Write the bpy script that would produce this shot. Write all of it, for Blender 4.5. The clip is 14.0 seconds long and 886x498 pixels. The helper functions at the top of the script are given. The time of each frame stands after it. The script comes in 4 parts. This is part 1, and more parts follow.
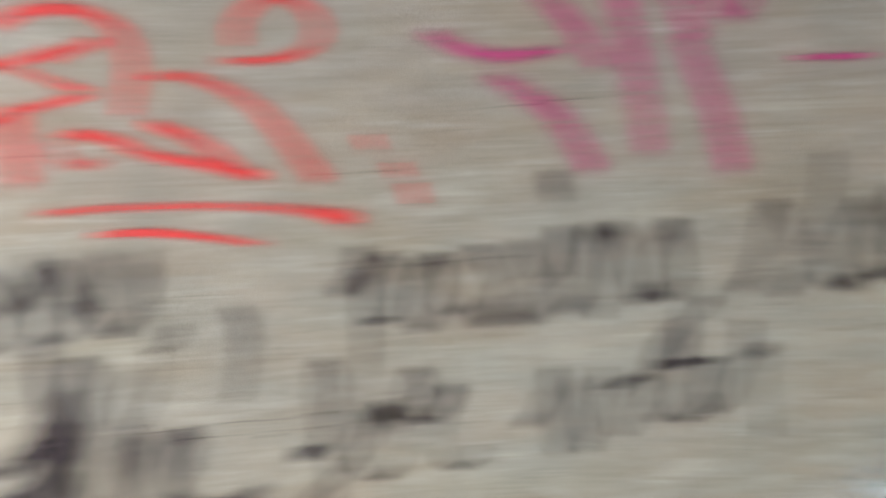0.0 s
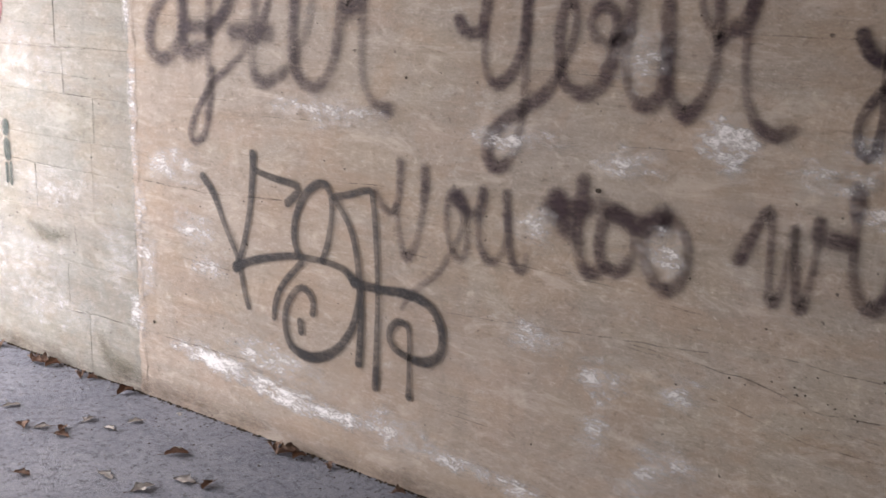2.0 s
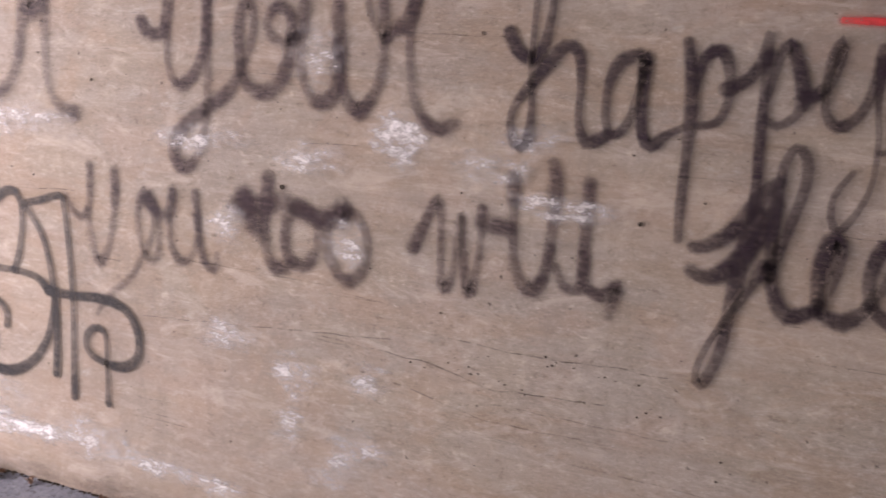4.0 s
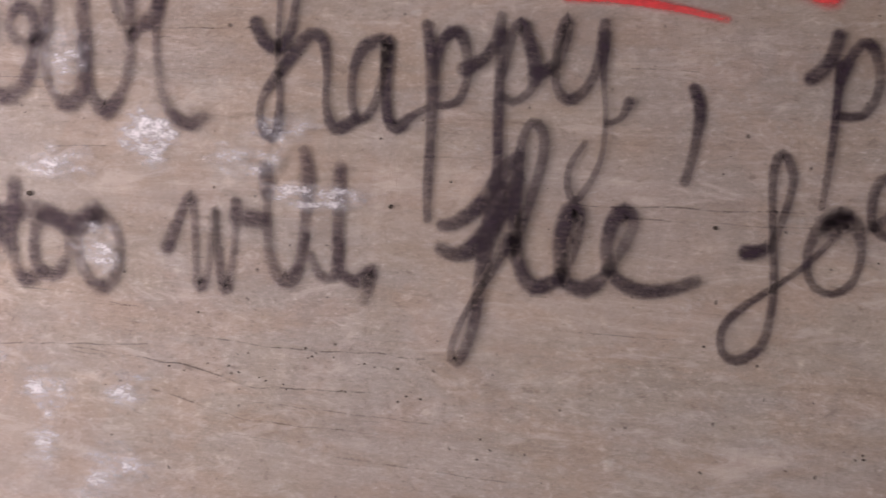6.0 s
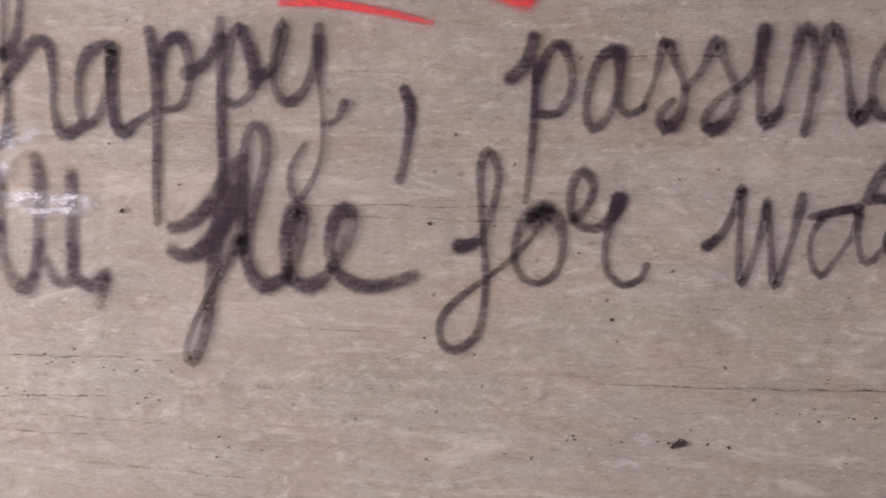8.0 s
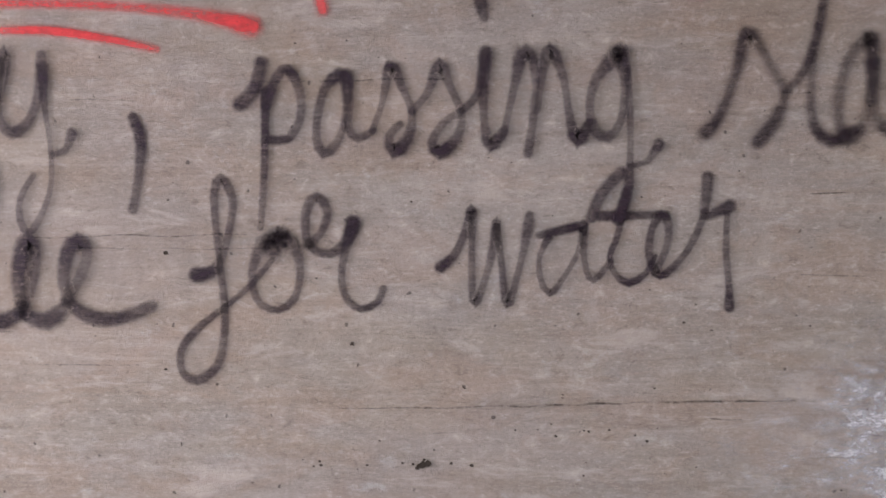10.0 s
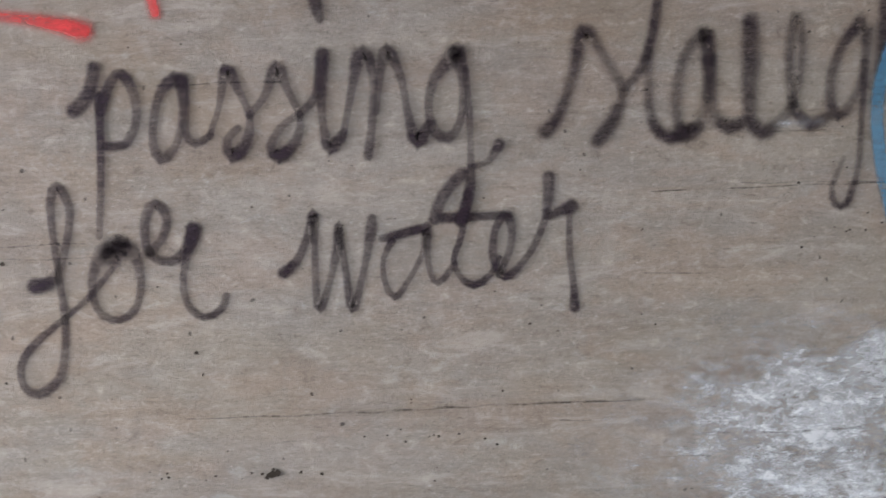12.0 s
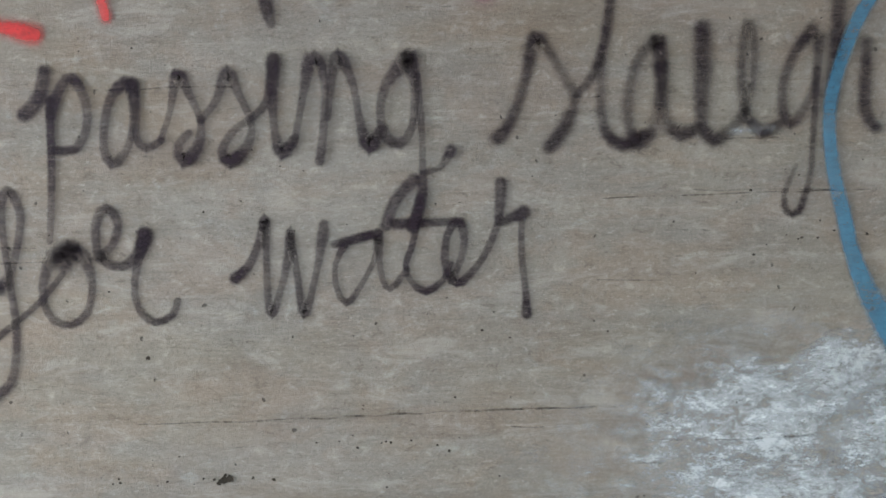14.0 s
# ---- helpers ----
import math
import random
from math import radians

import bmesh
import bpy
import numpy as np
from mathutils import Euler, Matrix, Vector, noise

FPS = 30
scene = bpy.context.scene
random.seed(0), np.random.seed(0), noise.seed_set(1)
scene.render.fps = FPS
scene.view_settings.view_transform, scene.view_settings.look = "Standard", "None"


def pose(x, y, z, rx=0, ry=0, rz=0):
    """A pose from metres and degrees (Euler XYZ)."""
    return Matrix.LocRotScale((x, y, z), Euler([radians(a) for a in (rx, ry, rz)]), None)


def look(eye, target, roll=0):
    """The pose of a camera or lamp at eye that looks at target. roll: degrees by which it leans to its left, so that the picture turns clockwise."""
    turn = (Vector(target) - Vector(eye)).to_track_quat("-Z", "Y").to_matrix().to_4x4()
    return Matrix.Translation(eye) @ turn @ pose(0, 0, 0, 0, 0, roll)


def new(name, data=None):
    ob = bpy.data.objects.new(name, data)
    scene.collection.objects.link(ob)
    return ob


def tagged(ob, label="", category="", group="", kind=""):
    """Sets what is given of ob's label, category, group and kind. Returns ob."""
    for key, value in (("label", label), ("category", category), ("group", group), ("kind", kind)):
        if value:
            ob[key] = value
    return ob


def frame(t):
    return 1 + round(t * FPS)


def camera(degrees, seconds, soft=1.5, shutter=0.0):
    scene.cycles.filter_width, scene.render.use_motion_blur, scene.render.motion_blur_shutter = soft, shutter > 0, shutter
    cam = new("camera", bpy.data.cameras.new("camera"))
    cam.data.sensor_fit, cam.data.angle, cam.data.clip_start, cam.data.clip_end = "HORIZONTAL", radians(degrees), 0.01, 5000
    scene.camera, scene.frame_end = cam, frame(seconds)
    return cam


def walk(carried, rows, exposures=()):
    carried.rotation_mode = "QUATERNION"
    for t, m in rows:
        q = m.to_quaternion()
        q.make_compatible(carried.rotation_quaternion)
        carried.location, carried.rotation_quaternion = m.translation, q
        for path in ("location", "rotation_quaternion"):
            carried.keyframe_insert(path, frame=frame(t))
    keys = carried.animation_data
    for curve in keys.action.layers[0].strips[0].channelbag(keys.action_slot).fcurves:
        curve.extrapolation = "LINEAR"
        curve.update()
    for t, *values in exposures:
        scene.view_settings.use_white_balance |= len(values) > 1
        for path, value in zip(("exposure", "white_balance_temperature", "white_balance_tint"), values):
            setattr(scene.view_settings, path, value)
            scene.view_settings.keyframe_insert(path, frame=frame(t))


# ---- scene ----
# ---- the camera and its walk: seconds, eye, yaw to the left, pitch up, lean ----
cam = camera(42.0, 14.0, soft=1.6, shutter=0.5)
PATH = [
    (0, (-0.078, -2.868, 1.884), -10.66, -6.00, -3.24),
    (0.2, (-0.09, -2.94, 1.888), 11.80, -5.14, -3.74),
    (0.4, (-0.129, -2.9, 1.875), 26.67, -5.49, -1.47),
    (0.5, (-0.132, -2.897, 1.864), 31.69, -6.09, -1.12),
    (0.7, (-0.165, -2.885, 1.846), 37.06, -8.63, 0.63),
    (0.8, (-0.181, -2.884, 1.823), 37.76, -9.94, 1.27),
    (1, (-0.222, -2.866, 1.8), 37.96, -12.33, 1.72),
    (1.2, (-0.254, -2.818, 1.749), 38.59, -13.25, 1.41),
    (1.5, (-0.259, -2.838, 1.751), 38.25, -13.27, 2.34),
    (2, (-0.249, -2.84, 1.737), 37.81, -13.44, 1.25),
    (2.5, (-0.192, -2.815, 1.686), 35.18, -12.77, 1.65),
    (3, (-0.131, -2.816, 1.687), 31.65, -12.63, 2.07),
    (3.5, (-0.063, -2.789, 1.686), 28.95, -12.48, 2.03),
    (3.7, (-0.035, -2.788, 1.693), 27.72, -12.40, 1.96),
    (5.8, (0.16, -2.765, 1.47), 18.14, -8.54, 1.14),
    (6, (0.168, -2.774, 1.436), 16.81, -7.54, 1.15),
    (6.5, (0.259, -2.761, 1.442), 15.38, -7.63, 0.51),
    (7, (0.36, -2.765, 1.435), 14.28, -6.74, 0.14),
    (7.5, (0.471, -2.759, 1.444), 12.91, -7.81, 0.03),
    (8, (0.565, -2.752, 1.456), 10.96, -7.67, 0.22),
    (8.5, (0.68, -2.722, 1.465), 9.04, -7.23, -0.53),
    (9, (0.762, -2.708, 1.52), 6.44, -7.71, -0.38),
    (11.5, (1.075, -2.65, 1.475), 3.44, -7.24, -1.51),
    (12, (1.15, -2.635, 1.495), 2.53, -7.43, -1.74),
    (12.5, (1.233, -2.618, 1.517), 2.63, -7.76, -1.22),
    (13, (1.236, -2.617, 1.516), 2.47, -7.85, -1.34),
    (13.5, (1.247, -2.621, 1.5), 2.61, -7.48, -1.39),
    (14, (1.25, -2.62, 1.512), 2.31, -7.59, -1.49),
]


def aimed(eye, yaw, pitch, lean):
    a, b = radians(yaw), radians(pitch)
    way = Vector((-math.sin(a) * math.cos(b), math.cos(a) * math.cos(b), math.sin(b)))
    return look(eye, Vector(eye) + 2 * way, lean)


EXPOSURES = [
    (0.0, 1.97, 6250, 3), (0.3, 1.70, 6380, 7), (0.5, 1.53, 6520, 8), (0.7, 1.30, 6520, 9), (0.8, 1.08, 6580, 11), (1.0, 0.68, 6700, 15), (1.2, 0.48, 6720, 18),
    (1.5, 0.34, 6870, 20), (2.5, 0.28, 7000, 26), (3.5, 0.34, 7160, 34), (3.7, 0.76, 7150, 34), (6.0, 1.05, 6970, 34), (7.0, 1.12, 6750, 32), (7.5, 1.12, 6670, 31), (8.0, 1.57, 6580, 30), (8.5, 1.47, 6500, 29), (9.0, 1.52, 6450, 28),
    (11.5, 1.57, 6270, 20), (12.5, 1.57, 6120, 12), (14.0, 1.54, 5950, 6)]
walk(cam, [(t, aimed(e, yaw, pitch, lean)) for t, e, yaw, pitch, lean in PATH], EXPOSURES)

# ---- world and light: an overcast day; the underpass's soffit and open sides are unseen ----
world = bpy.data.worlds.new("overcast_day")
scene.world = world
world.use_nodes = True
wt = world.node_tree
sky = wt.nodes.new("ShaderNodeTexSky")
sky.sky_type = "NISHITA"
sky.sun_disc = False
sky.sun_elevation, sky.sun_rotation = radians(38), radians(-75)
sky.air_density, sky.dust_density = 1.4, 3.0
wt.nodes["Background"].inputs["Strength"].default_value = 0.15
wt.links.new(sky.outputs["Color"], wt.nodes["Background"].inputs["Color"])

MOUTH_W, MOUTH_E = -6.5, 9.0       # unseen mouths: the west inferred from the wall's brightness, the east assumed
NEAR_Y, CEIL = -4.0, 2.75           # the unseen soffit's far edge and height, set to shade the wall's top


def sun_lamp():
    data = bpy.data.lights.new("sun", "SUN")
    data.energy, data.angle, data.color = 0.6, radians(12), (1.0, 0.95, 0.88)
    ob = new("sun", data)
    ob.matrix_world = look((-20, -8, 16), (0, -3, 0))


def mouth_lamp(name, x, facing, power, color):
    """An area lamp at an unseen mouth, standing in for the sky's light."""
    data = bpy.data.lights.new(name, "AREA")
    data.shape, data.size, data.size_y = "RECTANGLE", abs(NEAR_Y) - 0.3, CEIL - 0.2
    data.energy, data.color = power, color
    ob = new(name, data)
    ob.matrix_world = look((x, NEAR_Y / 2, CEIL / 2), (x + facing, NEAR_Y / 2, CEIL / 2))


sun_lamp()
mouth_lamp("mouth_light_west", MOUTH_W - 0.1, 1, 390, (0.93, 0.98, 1.0))
# Added fill at the assumed east mouth, to brighten the wall's right end.
mouth_lamp("fill_light_east", MOUTH_E + 0.1, -1, 75, (0.95, 1.0, 0.97))


# ---- materials ----
class Mat:
    """A node material under construction."""

    def __init__(self, name, rough=0.9):
        self.m = bpy.data.materials.new(name)
        self.m.use_nodes = True
        self.t = self.m.node_tree
        self.b = self.t.nodes["Principled BSDF"]
        self.b.inputs["Roughness"].default_value = rough
        self.b.inputs["Specular IOR Level"].default_value = 0.25
        self.co = self.t.nodes.new("ShaderNodeTexCoord").outputs["Object"]

    def put(self, sock, value):
        if isinstance(value, bpy.types.NodeSocket):
            self.t.links.new(value, sock)
        else:
            sock.default_value = value
        return sock

    def scaled(self, s, at=(0, 0, 0)):
        n = self.t.nodes.new("ShaderNodeMapping")
        self.put(n.inputs["Vector"], self.co)
        n.inputs["Scale"].default_value, n.inputs["Location"].default_value = s, at
        return n.outputs[0]

    def noise(self, s, scale=1.0, detail=6, rough=0.6, at=(0, 0, 0), distort=0.0):
        n = self.t.nodes.new("ShaderNodeTexNoise")
        self.put(n.inputs["Vector"], self.scaled(s, at))
        for key, v in (("Scale", scale), ("Detail", detail), ("Roughness", rough), ("Distortion", distort)):
            n.inputs[key].default_value = v
        return n.outputs["Fac"]

    def ramp(self, fac, lo, hi, a=0.0, b=1.0):
        n = self.t.nodes.new("ShaderNodeMapRange")
        n.interpolation_type = "SMOOTHSTEP"
        self.put(n.inputs[0], fac)
        for i, v in enumerate((lo, hi, a, b)):
            n.inputs[i + 1].default_value = v
        return n.outputs[0]

    def math(self, op, a, b=0.0, clamp=False):
        n = self.t.nodes.new("ShaderNodeMath")
        n.operation, n.use_clamp = op, clamp
        self.put(n.inputs[0], a), self.put(n.inputs[1], b)
        return n.outputs[0]

    def mix(self, fac, a, b, blend="MIX"):
        n = self.t.nodes.new("ShaderNodeMix")
        n.data_type, n.blend_type = "RGBA", blend
        self.put(n.inputs[0], fac)
        self.put(n.inputs[6], a if isinstance(a, bpy.types.NodeSocket) else (*a, 1))
        self.put(n.inputs[7], b if isinstance(b, bpy.types.NodeSocket) else (*b, 1))
        return n.outputs[2]

    def color(self, c):
        self.put(self.b.inputs["Base Color"], c if isinstance(c, bpy.types.NodeSocket) else (*c, 1))

    def bump(self, height, depth, strength=1.0):
        n = self.t.nodes.new("ShaderNodeBump")
        n.inputs["Distance"].default_value, n.inputs["Strength"].default_value = depth, strength
        self.put(n.inputs["Height"], height)
        self.put(self.b.inputs["Normal"], n.outputs[0])

    def random(self):
        return self.t.nodes.new("ShaderNodeObjectInfo").outputs["Random"]

    def island(self):
        return self.t.nodes.new("ShaderNodeNewGeometry").outputs["Random Per Island"]

    def density(self):
        n = self.t.nodes.new("ShaderNodeSeparateXYZ")
        u = self.t.nodes.new("ShaderNodeUVMap")
        u.uv_map = "density"
        self.put(n.inputs[0], u.outputs[0])
        return n.outputs[0]

    def uv(self):
        n = self.t.nodes.new("ShaderNodeSeparateXYZ")
        self.put(n.inputs[0], self.t.nodes.new("ShaderNodeTexCoord").outputs["UV"])
        return n.outputs[0], n.outputs[1]


def concrete(name, a, b, c):
    """Board-marked concrete: blotches warm and cool, short grain, worn pale scuffs, brown stains, pores."""
    k = Mat(name, 0.88)
    mean = [(u + v) / 2 for u, v in zip(a, b)]
    big = k.ramp(k.noise((0.8, 1, 1.3), 1.5, 6, 0.6, distort=0.4), 0.34, 0.68)
    blotch = k.ramp(k.noise((1, 1, 1.6), 6, 9, 0.72, (5, 2, 1), 0.7), 0.36, 0.64)
    mottle = k.noise((1, 1, 1.5), 22, 8, 0.74, (2, 7, 4), 0.5)
    hue = k.ramp(k.noise((1, 1, 2.2), 3.1, 7, 0.7, (9, 3, 2), 0.6), 0.38, 0.62)
    streak = k.noise((0.9, 1, 13), 1.7, 8, 0.7, distort=0.5)
    short = k.noise((6, 6, 24), 2.4, 8, 0.8, (8, 1, 5), 0.6)
    grit = k.noise((1, 1, 1), 150, 5, 0.75)
    col = k.mix(big, a, b)
    col = k.mix(k.math("MULTIPLY", blotch, 0.62), col, c)
    col = k.mix(k.ramp(hue, 0.0, 1.0, 0.62, 0.0), col, (mean[0] * 0.95, mean[1] * 1.01, mean[2] * 1.03))
    col = k.mix(k.ramp(hue, 0.4, 1.0, 0.0, 0.50), col, (mean[0] * 1.04, mean[1] * 0.96, mean[2] * 0.90))
    col = k.mix(k.ramp(streak, 0.48, 0.72, 0, 0.28), col, tuple(v * 0.74 for v in c))
    col = k.mix(k.ramp(mottle, 0.53, 0.68, 0, 0.65), col, tuple(min(1, v * 1.36) for v in b))
    col = k.mix(k.ramp(mottle, 0.46, 0.32, 0, 0.68), col, tuple(v * 0.66 for v in c))
    col = k.mix(k.ramp(short, 0.56, 0.72, 0, 0.42), col, tuple(min(1, v * 1.36) for v in b))
    col = k.mix(k.ramp(short, 0.42, 0.28, 0, 0.40), col, tuple(v * 0.66 for v in c))
    col = k.mix(k.ramp(grit, 0.30, 0.46, 0.45, 0.0), col, tuple(v * 0.45 for v in a))
    col = k.mix(k.ramp(grit, 0.54, 0.68, 0.0, 0.5), col, tuple(min(1, v * 1.45) for v in b))
    warm = k.noise((0.5, 1, 1.1), 1.6, 4, 0.55, (6, 2, 7), 0.5)
    col = k.mix(k.ramp(warm, 0.46, 0.66, 0, 0.36), col, (mean[0] * 1.07, mean[1] * 0.97, mean[2] * 0.93))
    band = k.noise((0.5, 1, 11), 1.3, 7, 0.68, (1, 8, 3), 0.7)
    col = k.mix(k.ramp(band, 0.53, 0.70, 0, 0.34), col, (c[0] * 0.84, c[1] * 0.80, c[2] * 0.76))
    col = k.mix(k.ramp(band, 0.44, 0.30, 0, 0.36), col, tuple(min(1, v * 1.22) for v in b))
    line = k.noise((3.2, 1, 62), 1.5, 7, 0.75, (3, 5, 2), 0.9)
    col = k.mix(k.ramp(line, 0.44, 0.30, 0, 0.32), col, tuple(min(1, v * 1.28) for v in b))
    col = k.mix(k.math("MULTIPLY", k.ramp(line, 0.56, 0.70), 0.30), col, (c[0] * 0.62, c[1] * 0.55, c[2] * 0.48))
    smear = k.noise((2.0, 1, 0.7), 2.6, 8, 0.7, (2, 6, 11), 0.8)
    col = k.mix(k.ramp(smear, 0.52, 0.66, 0, 0.5), col, (mean[0] * 0.76, mean[1] * 0.77, mean[2] * 0.78))
    col = k.mix(k.ramp(smear, 0.45, 0.32, 0, 0.32), col, tuple(min(1, v * 1.2) for v in b))
    stain = k.ramp(k.noise((0.9, 0.9, 2.6), 1.9, 7, 0.7, (11, 4, 9), 0.8), 0.50, 0.70)
    col = k.mix(k.math("MULTIPLY", stain, 0.40), col, (c[0] * 1.0, c[1] * 0.91, c[2] * 0.80))
    scuff = k.ramp(k.noise((2.4, 2.4, 4), 3.0, 10, 0.82, (7, 0, 3), 0.3), 0.56, 0.66)
    col = k.mix(k.math("MULTIPLY", scuff, 0.36), col, (0.56, 0.53, 0.50))
    speck = k.noise((1, 1, 1.4), 55, 7, 0.82, (4, 9, 1), 0.6)
    patch = k.ramp(k.noise((1, 1, 1.2), 2.2, 5, 0.6, (8, 3, 5)), 0.40, 0.62)
    col = k.mix(k.math("MULTIPLY", k.ramp(speck, 0.58, 0.68, 0, 0.75), patch), col, (c[0] * 0.45, c[1] * 0.40, c[2] * 0.36))
    col = k.mix(k.ramp(speck, 0.40, 0.30, 0, 0.45), col, (0.60, 0.57, 0.54))
    pore = k.ramp(k.noise((1, 1, 1), 40, 1, 0.4, (2, 2, 2)), 0.75, 0.77)
    col = k.mix(k.math("MULTIPLY", pore, 0.7), col, (0.05, 0.04, 0.035))
    worn = k.ramp(k.noise((0.8, 1, 1.5), 2.6, 5, 0.6, (3, 1, 12)), 0.40, 0.62, 0.25, 1.0)
    fleck = k.ramp(k.noise((1, 1, 2.4), 46, 6, 0.74, (5, 2, 9), 0.35), 0.57, 0.67, 0, 0.6)
    col = k.mix(k.math("MULTIPLY", fleck, worn), col, (b[0] * 1.45, b[1] * 1.47, b[2] * 1.48))
    nick = k.ramp(k.noise((1.6, 1, 5), 15, 6, 0.76, (1, 6, 3), 0.6), 0.61, 0.72, 0, 0.42)
    col = k.mix(nick, col, (c[0] * 0.55, c[1] * 0.50, c[2] * 0.46))
    grain = k.noise((1, 1, 2.6), 42, 6, 0.76, (7, 7, 2), 0.5)
    col = k.mix(k.ramp(grain, 0.53, 0.67, 0, 0.30), col, tuple(min(1, v * 1.35) for v in b))
    col = k.mix(k.ramp(grain, 0.47, 0.33, 0, 0.28), col, tuple(v * 0.7 for v in c))
    ochre = k.ramp(k.noise((0.7, 1, 1.4), 2.3, 6, 0.62, (13, 2, 4), 0.7), 0.42, 0.62, 0, 0.5)
    col = k.mix(ochre, col, (1.05, 1.0, 0.90), "MULTIPLY")
    pale = k.ramp(k.noise((1, 1, 3.2), 4.5, 8, 0.74, (4, 4, 8), 0.8), 0.52, 0.66, 0, 0.5)
    col = k.mix(pale, col, tuple(min(1, v * 1.3) for v in b))
    k.color(col)
    h = k.math("ADD", k.math("MULTIPLY", mottle, 0.8), k.math("MULTIPLY", short, 0.9))
    h = k.math("ADD", h, k.math("MULTIPLY", grit, 0.5))
    h = k.math("SUBTRACT", h, k.math("MULTIPLY", pore, 1.2))
    k.bump(h, 0.004, 0.8)
    return k.m


CONCRETE = concrete("board_marked_concrete", (0.305, 0.245, 0.203), (0.400, 0.341, 0.294), (0.25, 0.200, 0.162))
PANELS = concrete("weathered_panel_concrete", (0.235, 0.220, 0.194), (0.315, 0.298, 0.266), (0.172, 0.158, 0.137))
SOFFIT = concrete("grey_soffit_concrete", (0.11, 0.106, 0.10), (0.15, 0.146, 0.138), (0.08, 0.077, 0.073))


def asphalt():
    k = Mat("worn_asphalt", 0.92)
    grit = k.noise((1, 1, 1), 130, 4, 0.8)
    mid = k.noise((1, 1, 1), 30, 8, 0.8)
    big = k.noise((1, 1, 1), 1.3, 6, 0.65)
    patch = k.noise((1, 1, 1), 7, 6, 0.7, (3, 3, 0))
    col = k.mix(k.ramp(big, 0.35, 0.65), (0.205, 0.215, 0.265), (0.285, 0.295, 0.345))
    col = k.mix(k.ramp(patch, 0.52, 0.64, 0, 0.45), col, (0.15, 0.155, 0.185))
    col = k.mix(k.ramp(mid, 0.50, 0.38, 0, 0.8), col, (0.09, 0.09, 0.105))
    col = k.mix(k.ramp(mid, 0.54, 0.66, 0, 0.7), col, (0.40, 0.41, 0.445))
    col = k.mix(k.ramp(grit, 0.54, 0.66, 0, 0.7), col, (0.48, 0.485, 0.51))
    col = k.mix(k.ramp(grit, 0.44, 0.32, 0, 0.7), col, (0.065, 0.065, 0.078))
    k.color(col)
    k.bump(k.math("ADD", grit, k.math("MULTIPLY", mid, 1.8)), 0.014, 1.0)
    return k.m


ASPHALT = asphalt()


def spray(name, col, soft, dense, rough=0.75, ragged=0.5, broken=False, thin=0.66, wear=0.72, mist=0.36):
    """Sprayed paint on a ribbon: v runs across the stroke, u beyond its ends; a core, a mist round it, and bare spots of wall in it."""
    k = Mat(name, rough)
    u, v = k.uv()
    r = k.math("SQRT", k.math("ADD", k.math("MULTIPLY", u, u), k.math("MULTIPLY", v, v)))
    fuzz = k.math("ADD", k.math("MULTIPLY", k.noise((1, 1, 2.0), 130, 4, 0.8), 0.6), k.math("MULTIPLY", k.noise((1, 1, 1.5), 28, 4, 0.7, (3, 0, 2)), 0.4))
    r = k.math("ADD", r, k.math("MULTIPLY", k.math("SUBTRACT", fuzz, 0.5), ragged))
    load = k.ramp(k.noise((1, 1, 0.8), 11, 4, 0.65, (1, 0, 6)), 0.36, 0.60, 0.72, 1.0)
    load = k.math("MULTIPLY", load, k.ramp(k.density(), 0.0, 0.9, thin, 1.0))
    core = k.math("MULTIPLY", k.ramp(r, soft * 0.8, 0.86, dense, 0.0), load)
    halo = k.math("MULTIPLY", k.ramp(r, 0.35, 1.0, mist, 0.0), k.ramp(k.noise((1, 1, 1), 190, 3, 0.7, (2, 0, 2)), 0.36, 0.60, 0.25, 1.0))
    worn = k.ramp(k.noise((4, 4, 13), 5, 8, 0.78), 0.40, 0.62, 1.0, wear)
    pits = k.ramp(k.noise((7, 7, 30), 6, 6, 0.8, (4, 0, 1)), 0.58, 0.68, 1.0, 0.5)
    bare = k.ramp(k.noise((1, 1, 2.0), 62, 5, 0.75, (6, 0, 3), 0.3), 0.56, 0.68, 1.0, 0.64)
    a = k.math("MULTIPLY", k.math("MAXIMUM", core, halo), k.math("MULTIPLY", worn, k.math("MULTIPLY", pits, bare)), True)
    if broken:
        a = k.math("MULTIPLY", a, k.ramp(k.noise((1, 1, 1), 17, 5, 0.75), 0.42, 0.58, 0.12, 1.0))
    k.put(k.b.inputs["Alpha"], a)
    tone = k.noise((1, 1, 1), 25, 3, 0.6)
    k.color(k.mix(tone, tuple(c * 0.8 for c in col), tuple(min(1, c * 1.25) for c in col)))
    return k.m


BLACK = spray("black_spray_paint", (0.028, 0.0145, 0.022), 0.42, 1.0, thin=0.70, mist=0.28)
BLURRED = spray("blurred_black_spray_paint", (0.030, 0.017, 0.022), 0.18, 0.95, thin=0.6, mist=0.36)
WORN = spray("faded_black_spray_paint", (0.050, 0.027, 0.033), 0.28, 0.86, thin=0.66, wear=0.58)
FAINT = spray("thin_black_spray_paint", (0.045, 0.028, 0.035), 0.2, 0.8, thin=0.5, wear=0.55)
MARKER = spray("dark_grey_spray_paint", (0.026, 0.024, 0.026), 0.5, 0.98, ragged=0.3, thin=0.8, wear=0.75, mist=0.12)
RED = spray("red_spray_paint", (0.75, 0.055, 0.055), 0.25, 0.97, thin=0.7, mist=0.45)
DULL_RED = spray("dull_red_spray_paint", (0.22, 0.055, 0.06), 0.4, 0.85)
PINK = spray("pink_spray_paint", (0.55, 0.055, 0.20), 0.15, 0.9, thin=0.8)
